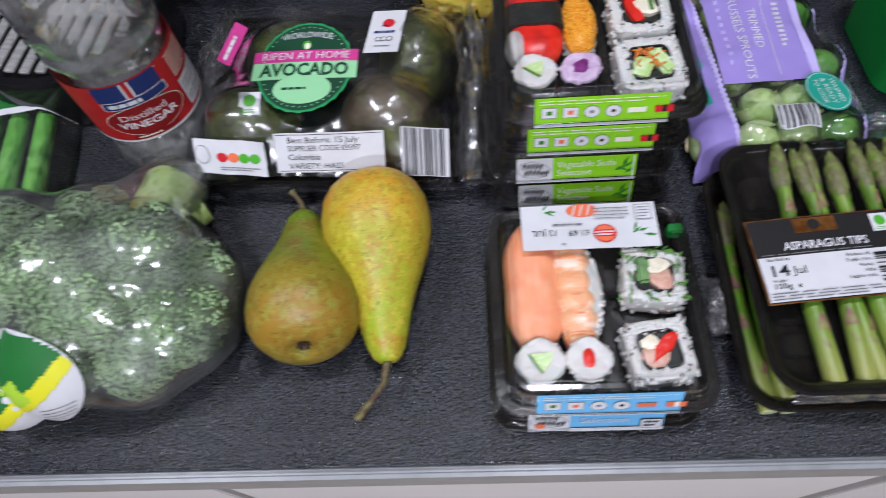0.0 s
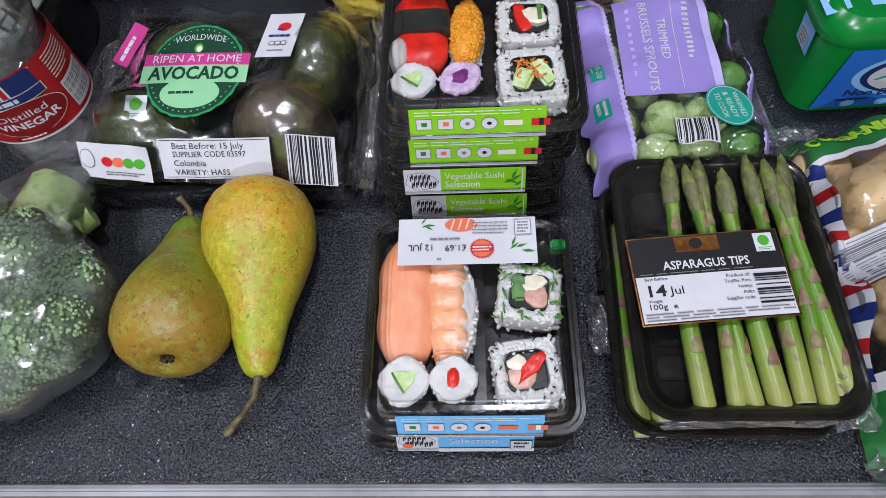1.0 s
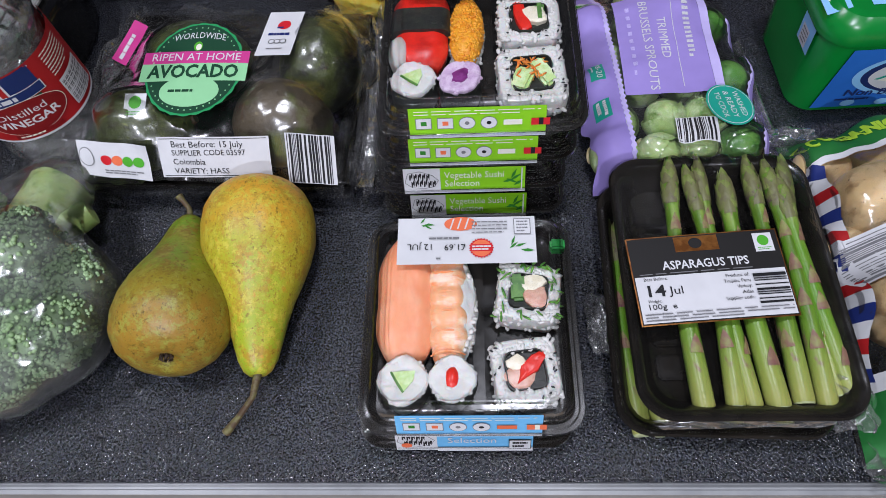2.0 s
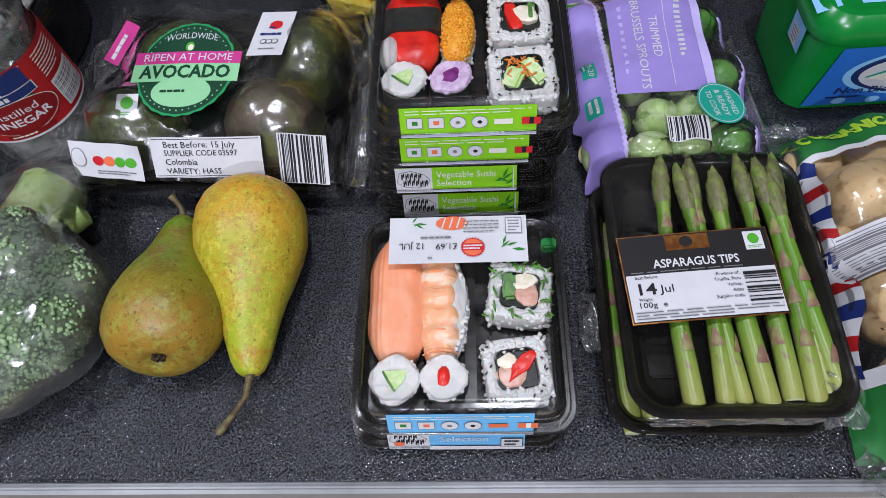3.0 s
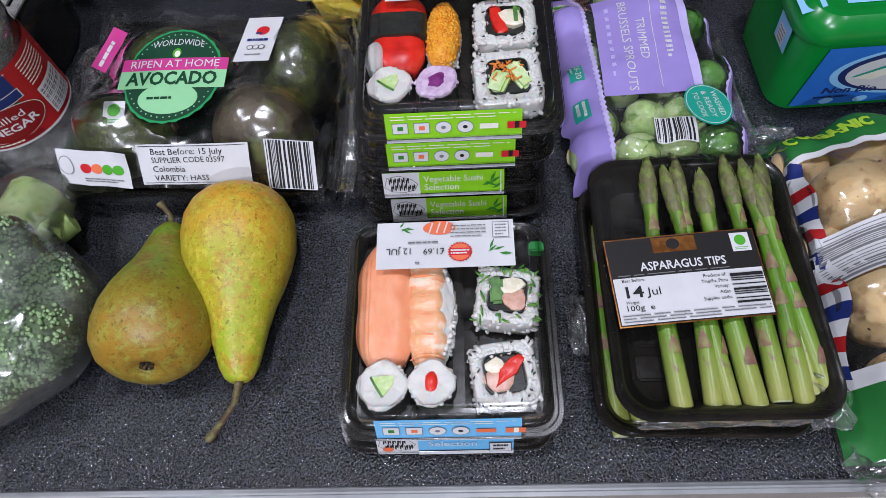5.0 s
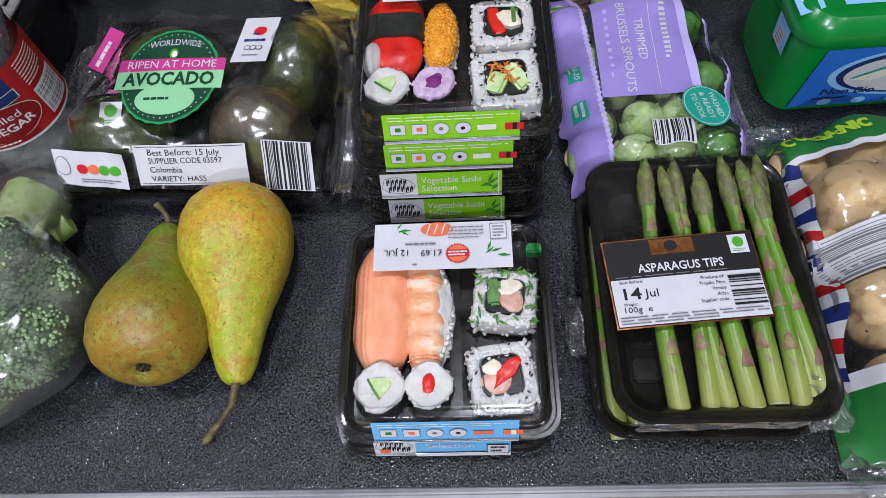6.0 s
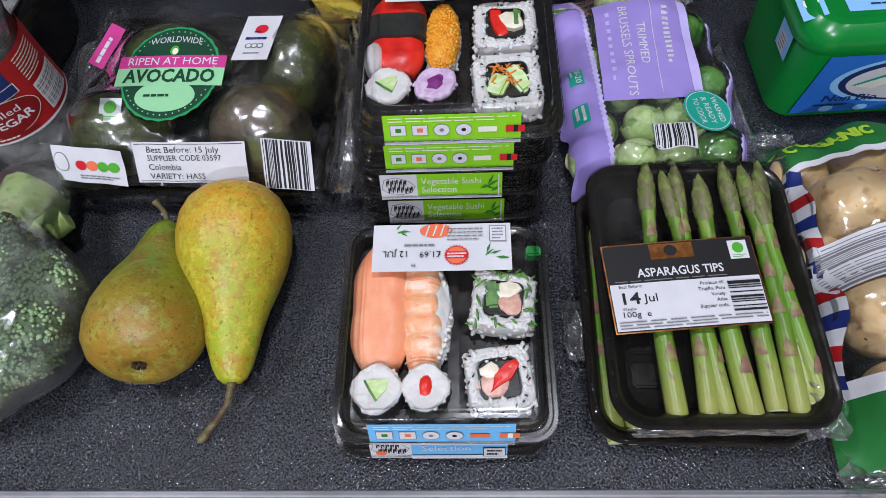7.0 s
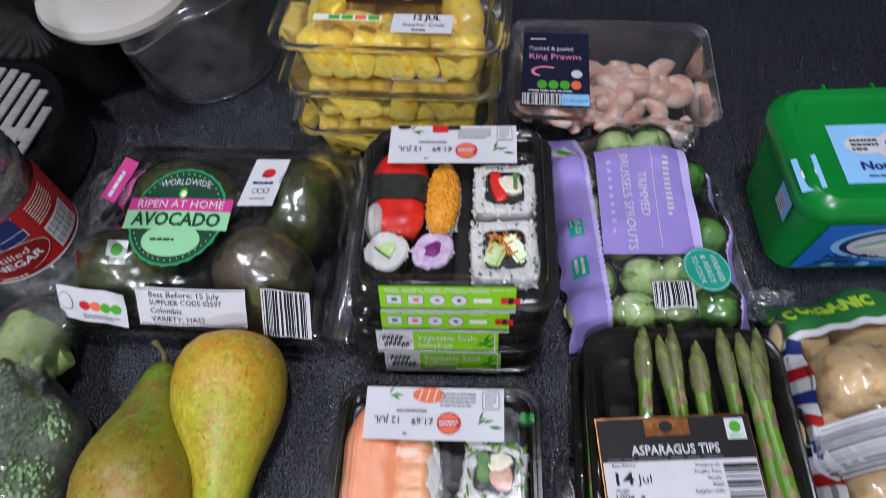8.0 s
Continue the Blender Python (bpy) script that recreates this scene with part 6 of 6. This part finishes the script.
p.word("Non Bio", -0.030, 0.0190, 0.0090, M_NAVY, wide=0.034, bold=0.0002)
p.lines(-0.050, 0.0110, -0.014, 0.0140, 1, M_NAVY, 8, 0.6)
for k in range(4):
    p.disc(-0.040 + 0.022 * k, 0.0085, 0.0045, M_TUBPALE, 0.0032)
p.done()
sd = plane((-(TW - 0.0085) / 2 - 0.0006, -0.022, 0.048), (0, -1, 0), (-0.12, 0, 1))
p = label_on(tb, sd, -0.009, -0.004, 0.009, 0.017, M_TUBPALE, label="pale blue seal label")
p.rect(-0.006, -0.003, 0.004, 0.010, M_WHITE).lines(-0.005, -0.002, 0.003, 0.009, 4, M_GREYINK, 6)
p.done()
st = plane((-TW / 2 + 0.0062, -0.022, 0.0815), (0.92, 0, 0.38), (0, 1, 0))
p = label_on(tb, st, -0.0065, -0.012, 0.0065, 0.012, M_TUBPALE, name="seal", label="pale blue seal strip over the lid edge")
p.disc(0.0, 0.0, 0.004, M_CREAMINK)
p.done()

# ---- mango packs ----
M_MANGO = surface("mango_flesh", lin("fcd848"), [(lin("fde67c"), 50, 0.42, 0.64), (lin("eeb422"), 130, 0.52, 0.68)], rough=0.28, bump=0.0004, bscale=160, sss=0.25, sss_scale=0.004)
M_MANGOLID = clear("mango_lid", tint=(0.97, 0.97, 0.95), rough=0.05, bump=0.0003, bscale=40, gain=1.6, haze=0.03)
M_BROWNLAB = print_ink("dark_brown_label", lin("2c1c14"))
MW, MD, MP = 0.153, 0.112, 0.0400


def mango_pack(x, y, z, turn, seed, labelled):
    ob = thing("mango_pack", pose(x, y, z, 0, 0, turn), "clear plastic tub of yellow mango chunks", "fruit tub", "stacked mango tubs")
    w, d = MW, MD
    bm = bmesh.new()
    loft(bm, rings([(w - 0.036, d - 0.034, 0.010, 0.0), (w - 0.032, d - 0.030, 0.012, 0.0015), (w - 0.014, d - 0.014, 0.013, 0.0330), (w - 0.012, d - 0.012, 0.014, 0.0335), (w, d, 0.016, 0.0340), (w, d, 0.016, 0.0350)], 6), True, False)
    part("tub", bm, M_TUBCLEAR, ob, "clear plastic tub")
    bm = bmesh.new()
    loft(bm, rings(eased([(w + 0.001, d + 0.001, 0.0165, 0.0335), (w + 0.001, d + 0.001, 0.0165, 0.0362), (w - 0.004, d - 0.004, 0.015, 0.0368), (w - 0.013, d - 0.013, 0.013, 0.0366), (w - 0.016, d - 0.016, 0.012, 0.0392), (w - 0.022, d - 0.022, 0.010, 0.0395), (w - 0.026, d - 0.026, 0.008, 0.0395)]), 6), False, True)
    part("lid", bm, M_MANGOLID, ob, "clear plastic lid", 180)
    rr = random.Random(seed)
    for i in range(34):
        px, py = rr.uniform(-0.040, 0.040), rr.uniform(-0.018, 0.032)
        pz, turn_y, turn_z = 0.010 + 0.0055 * (i % 3) + rr.uniform(0, 0.002), rr.uniform(-20, 20), rr.uniform(0, 180)
        if i < 8:
            px, py, pz, turn_y, turn_z = -0.048 + 0.0138 * i, -0.035 + rr.uniform(-0.001, 0.003), 0.0165, rr.choice((78, 66, 100, 112)), rr.uniform(-12, 12)
        o = thing("mango_chunk", ob.matrix_world @ pose(px, py, pz, rr.uniform(-18, 18), turn_y, turn_z), "wedge of ripe yellow mango in the tub", "mango", "mango chunks")
        bm = bmesh.new()
        a, b, c = (0.0155 if i < 8 else rr.uniform(0.018, 0.027)), rr.uniform(0.011, 0.015), (rr.uniform(0.0075, 0.0095))
        rs = []
        for k in range(9):
            t = -1 + 2 * k / 8
            e = math.sqrt(max(0.16, 1 - (0.5 if i < 8 else 0.84) * abs(t) ** 6))
            rs.append([(a * t, b * e * math.copysign(abs(math.cos(q)) ** 0.5, math.cos(q)), c * e * math.copysign(abs(math.sin(q)) ** 0.6, math.sin(q)) * (1 - 0.45 * math.cos(q)) + 0.003 * (1 - t * t)) for q in [2 * math.pi * w1 / 16 for w1 in range(16)]])
        loft(bm, rs)
        part("flesh", bm, M_MANGO, o, angle=65)
    fr = plane((0.0, -0.018, 0.0404), (1, 0, 0), (0, 1, 0))
    if labelled:
        p = label_on(ob, fr, -0.030, 0.000, 0.032, 0.062, M_BROWNLAB, label="dark brown printed label")
        p.rect(-0.0295, 0.0005, 0.0315, 0.001, M_COPPER).rect(-0.024, 0.004, -0.010, 0.022, M_CREAMINK).disc(0.010, 0.012, 0.010, M_CREAMINK, 0.008).disc(0.010, 0.012, 0.009, M_BROWNLAB, 0.007)
        p.done()
    q = label_on(ob, plane((0.022, -0.036, 0.0404), (1, 0, 0), (0, 1, 0)), -0.019, -0.0085, 0.019, 0.0085, M_WHITE, label="white date label")
    q.word("12 JUL", 0.002, 0.0050, 0.0068, M_INK, wide=0.017, bold=0.0002)
    q.word("Supplier Code", 0.001, -0.0015, 0.0044, M_INK, wide=0.026)
    q.lines(-0.006, -0.0075, 0.008, -0.0050, 1, M_INK, 3, 0.6)
    q.done()
    q = label_on(ob, plane((-0.026, -0.032, 0.0404), (1, 0, 0), (0, 1, 0)), -0.022, -0.0028, 0.022, 0.0028, M_CREAMINK, label="small nutrition strip")
    for k in range(4):
        q.rect(-0.012 + 0.0085 * k, -0.002, -0.005 + 0.0085 * k, 0.002, (M_APPLE, M_APPLE, M_ORANGE, M_APPLE)[k])
    q.done()
    return ob


mango_pack(0.1125, 0.3790, 0.0, -1.0, 3, False)
mango_pack(0.1160, 0.3760, MP, -3.0, 5, False)
mango_pack(0.1205, 0.3755, 2 * MP, -3.5, 9, True)

# ---- prawns ----
M_PRAWN = surface("cooked_prawn", lin("f4c4ae"), [(lin("fae6da"), 70, 0.42, 0.60), (lin("efae94"), 110, 0.56, 0.74)], rough=0.3, bump=0.0004, bscale=200, sss=0.25, sss_scale=0.003)
M_DARKBLUE = print_ink("midnight_blue_label", lin("161a33"))
pk = thing("prawn_pack", pose(0.2755, 0.3925, 0, 0, 0, -3.5), "clear plastic tray of peeled king prawns with a dark blue label", "prawn pack")
w, d = 0.156, 0.110
bm = bmesh.new()
loft(bm, rings([(w - 0.034, d - 0.032, 0.012, 0.0), (w - 0.030, d - 0.028, 0.014, 0.0015), (w - 0.012, d - 0.012, 0.014, 0.0300), (w, d, 0.014, 0.0315), (w, d, 0.014, 0.0325)], 6), True, False)
part("tray", bm, M_TUBCLEAR, pk, "clear moulded plastic tray")
bm = bmesh.new()
loft(bm, rings([(w - 0.002, d - 0.002, 0.013, 0.0330), (w - 0.014, d - 0.014, 0.012, 0.0334), (w - 0.030, d - 0.030, 0.012, 0.0330)], 6), False, True)
part("film", bm, M_FILM, pk, "clear sealing film")
rr = random.Random(12)
for i in range(44):
    px, py = rr.uniform(-0.024, 0.054), rr.uniform(-0.036, 0.016)
    if i < 6:
        px, py = rr.uniform(-0.058, -0.02), rr.uniform(-0.036, -0.028)
    o = thing("king_prawn", pk.matrix_world @ pose(px, py, rr.uniform(0.008, 0.021), rr.uniform(-25, 25), rr.uniform(-25, 25), rr.uniform(0, 360)), "peeled pink cooked king prawn", "prawn", "prawns in the tray")
    bm = bmesh.new()
    pts = [(0.0090 * math.cos(a), 0.0090 * math.sin(a), 0) for a in [0.3 + 4.0 * k / 12 for k in range(13)]]
    tube(bm, pts, [0.0070 * (0.55 + 0.45 * math.sin(min(1.6, 0.5 + 0.25 * k))) * (1 if k % 2 else 0.94) * (1 if k < 9 else 1 - 0.13 * (k - 8)) for k in range(13)], 10)
    part("flesh", bm, M_PRAWN, o, angle=180)
p = label_on(pk, plane((-0.0420, -0.0040, 0.0341), (1, 0, 0), (0, 1, 0)), -0.0255, -0.040, 0.0255, 0.040, M_DARKBLUE, label="midnight blue printed label")
p.lines(-0.020, 0.0310, 0.000, 0.0340, 1, M_WHITE, 3, 0.5)
p.word("Cooked & peeled", -0.021, 0.0215, 0.0062, M_WHITE, "LEFT", 0.034)
p.word("King Prawns", -0.021, 0.0125, 0.0085, print_ink("pink_ink", lin("e08ab8")), "LEFT", 0.040)
ring = [(-0.008 + 0.011 * math.cos(a), -0.004 + 0.006 * math.sin(a)) for a in [0.8 + 0.5 * k for k in range(8)]]
p.poly(ring + [(x * 0.75 - 0.002, y * 0.7 - 0.001) for x, y in reversed(ring)], print_ink("prawn_pink_ink", lin("e8849a")))
p.disc(0.016, -0.006, 0.0042, M_WHITE)
for k in range(4):
    p.disc(-0.010 + 0.0085 * k, -0.0180, 0.0038, (M_APPLE, M_APPLE, M_APPLE, M_ORANGE)[k], 0.0045)
p.lines(-0.020, -0.0260, 0.020, -0.0230, 1, M_WHITE, 6, 0.4)
p.rect(-0.0245, -0.0390, 0.0040, -0.0275, M_WHITE).bars(-0.0235, -0.0385, 0.0035, -0.0280, 14, M_INK, 4)
p.rect(0.0045, -0.0390, 0.0250, -0.0275, M_TUBPALE).word("31.07.2017", 0.0148, -0.0345, 0.0046, M_INK, wide=0.018)
p.done()

# ---- coffee machine ----
M_BLACKGLOSS = surface("black_gloss_plastic", (0.006, 0.006, 0.007), [((0.010, 0.010, 0.010), 30, 0.4, 0.7)], rough=0.15)
M_CHROME = surface("brushed_chrome", (0.78, 0.77, 0.75), [((0.62, 0.61, 0.59), 140, 0.4, 0.65, (0.2, 3, 1))], rough=0.42, metal=0.75)
cm = thing("coffee_machine", pose(-0.2100, 0.3220, 0, 0, 0, -6), "black coffee machine with a slotted chrome drip tray", "coffee machine")
bm = bmesh.new()
loft(bm, rings([(0.150, 0.150, 0.072, 0.0), (0.154, 0.154, 0.075, 0.003), (0.154, 0.154, 0.075, 0.042), (0.150, 0.150, 0.073, 0.046), (0.138, 0.138, 0.067, 0.046), (0.136, 0.136, 0.066, 0.040), (0.10, 0.10, 0.048, 0.038)], 10))
part("base", bm, M_BLACKGLOSS, cm, "black drip tray base")
bm = bmesh.new()
loft(bm, rings([(0.16, 0.15, 0.04, 0.0, -0.01, 0.145), (0.16, 0.15, 0.04, 0.26, -0.01, 0.145), (0.15, 0.14, 0.04, 0.27, -0.01, 0.145)], 8))
part("body", bm, M_BLACKGLOSS, cm, "glossy black upright body")
for k in range(11):
    x = -0.058 + 0.0116 * k
    h = math.sqrt(max(0.0002, 0.064 ** 2 - x * x))
    bm = bmesh.new()
    block(bm, (x, 0, 0.0452), (0.0072, 2 * h, 0.003), bevel=0.0008)
    part("slat", bm, M_CHROME, cm, "chrome slat")
bm = bmesh.new()
block(bm, (0, 0, 0.0440), (0.118, 0.012, 0.0014))
part("cross_bar", bm, M_CHROME, cm)

# ---- clear jug ----
M_JUG = clear("jug_plastic", tint=(0.93, 0.94, 0.95), ior=1.5, rough=0.16, bump=0.0008, bscale=25, gain=2.6, haze=0.07)
M_JUGWHITE = surface("white_plastic", (0.50, 0.47, 0.43), [((0.45, 0.42, 0.38), 20, 0.4, 0.7)], rough=0.35)
jg = thing("measuring_jug", pose(-0.065, 0.450, 0, 0, 0, 0), "clear plastic jug with a pouring spout and a cream lid", "jug")
n = 96


def jug_ring(r, z, reach_out=0.036):
    ring = []
    for i in range(n):
        a = 2 * math.pi * i / n
        dlt = (a - radians(268) + math.pi) % (2 * math.pi) - math.pi
        lip = reach_out * z / 0.1 * max(0.0, 1 - abs(dlt) / 0.42) ** 1.3
        ring.append(((r + lip) * math.cos(a), (r + lip) * math.sin(a), z))
    return ring


bm = bmesh.new()
loft(bm, [jug_ring(0.057, 0.0), jug_ring(0.0615, 0.0004), jug_ring(0.063, 0.002), jug_ring(0.0635, 0.010), jug_ring(0.066, 0.060), jug_ring(0.068, 0.084), jug_ring(0.069, 0.086), jug_ring(0.0670, 0.0865),
          jug_ring(0.066, 0.084), jug_ring(0.064, 0.060), jug_ring(0.0612, 0.012), jug_ring(0.050, 0.009), jug_ring(0.040, 0.014), jug_ring(0.030, 0.016)])
part("body", bm, M_JUG, jg, "clear plastic body with a pouring spout", 180)
bm = bmesh.new()
revolve(bm, [(0.050, 0.0872), (0.056, 0.089), (0.058, 0.094), (0.056, 0.099), (0.048, 0.102), (0.032, 0.103)], 48)
for v in bm.verts:
    v.co.x -= 0.030
    v.co.y -= 0.034
part("lid", bm, M_JUGWHITE, jg, "cream plastic lid resting on the rim")

# ---- bag of green stalks ----
M_LEEK = surface("green_stalk", lin("62ac44"), [(lin("8cc866"), 40, 0.42, 0.62, (1, 0.2, 1)), (lin("2f7a28"), 110, 0.5, 0.66, (1, 0.2, 1))], rough=0.38, bump=0.0003, bscale=200)
gb = thing("bag_of_stalks", pose(-0.2440, 0.2330, 0, 0, 0, 8), "clear bag of organic green stalks with a green header", "bag of vegetables")
LE = []
for k in range(4):
    o = thing("green_stalk", gb.matrix_world @ pose(-0.030 + 0.020 * k, 0, 0.0145, 0, 0, -3 + 1.5 * k), "long smooth green vegetable stalk in the bag", "stalk", "stalks in the bag")
    bm = bmesh.new()
    tube(bm, [(0.002 * math.sin(t * 30), t, 0.001 * math.sin(t * 40)) for t in (-0.085, -0.05, -0.02, 0.02, 0.05, 0.085)], [0.0070, 0.0072, 0.0068, 0.0066, 0.0064, 0.005], 14)
    part("stem", bm, M_LEEK, o)
    LE += [((-0.030 + 0.020 * k, -0.085 + 0.017 * j, 0.0145), (0.0085, 0.014, 0.0085)) for j in range(11)]
GD = Drape(0.096, 0.190, LE, 0.0015, 64, 220, 0.0, 0.0012, 15.0)
part("film", GD.sheet(), M_BAG, gb, "crinkled clear plastic bag", 180)
part("printed_header", GD.strip(lambda x: 0.012, lambda x: 0.066, -0.047, 0.047, 0.0007, 24, 60, "x"), M_BAGGREEN, gb, "green printed header", 180)
part("header_edge", GD.strip(lambda x: 0.006, lambda x: 0.012, -0.047, 0.047, 0.0007, 4, 60, "x"), M_WHITE, gb, "white printed line", 180)
p = Printer(part("lettering", grid_patch(GD.on(0.03, 0.041, 0, 0.0009), -0.001, -0.0005, 0.001, 0.0005), M_LIMEINK, gb, "lime green printed lettering"), GD.on(-0.004, 0.042, 0, 0.0012))
p.word("ORGANIC", 0, 0, 0.0135, M_LIMEINK, wide=0.052, bold=0.0008)
p.done()
crumple(gb, 0.0, 0.090, 0.010, 0.080, 0.036, 0.014, 41.0)
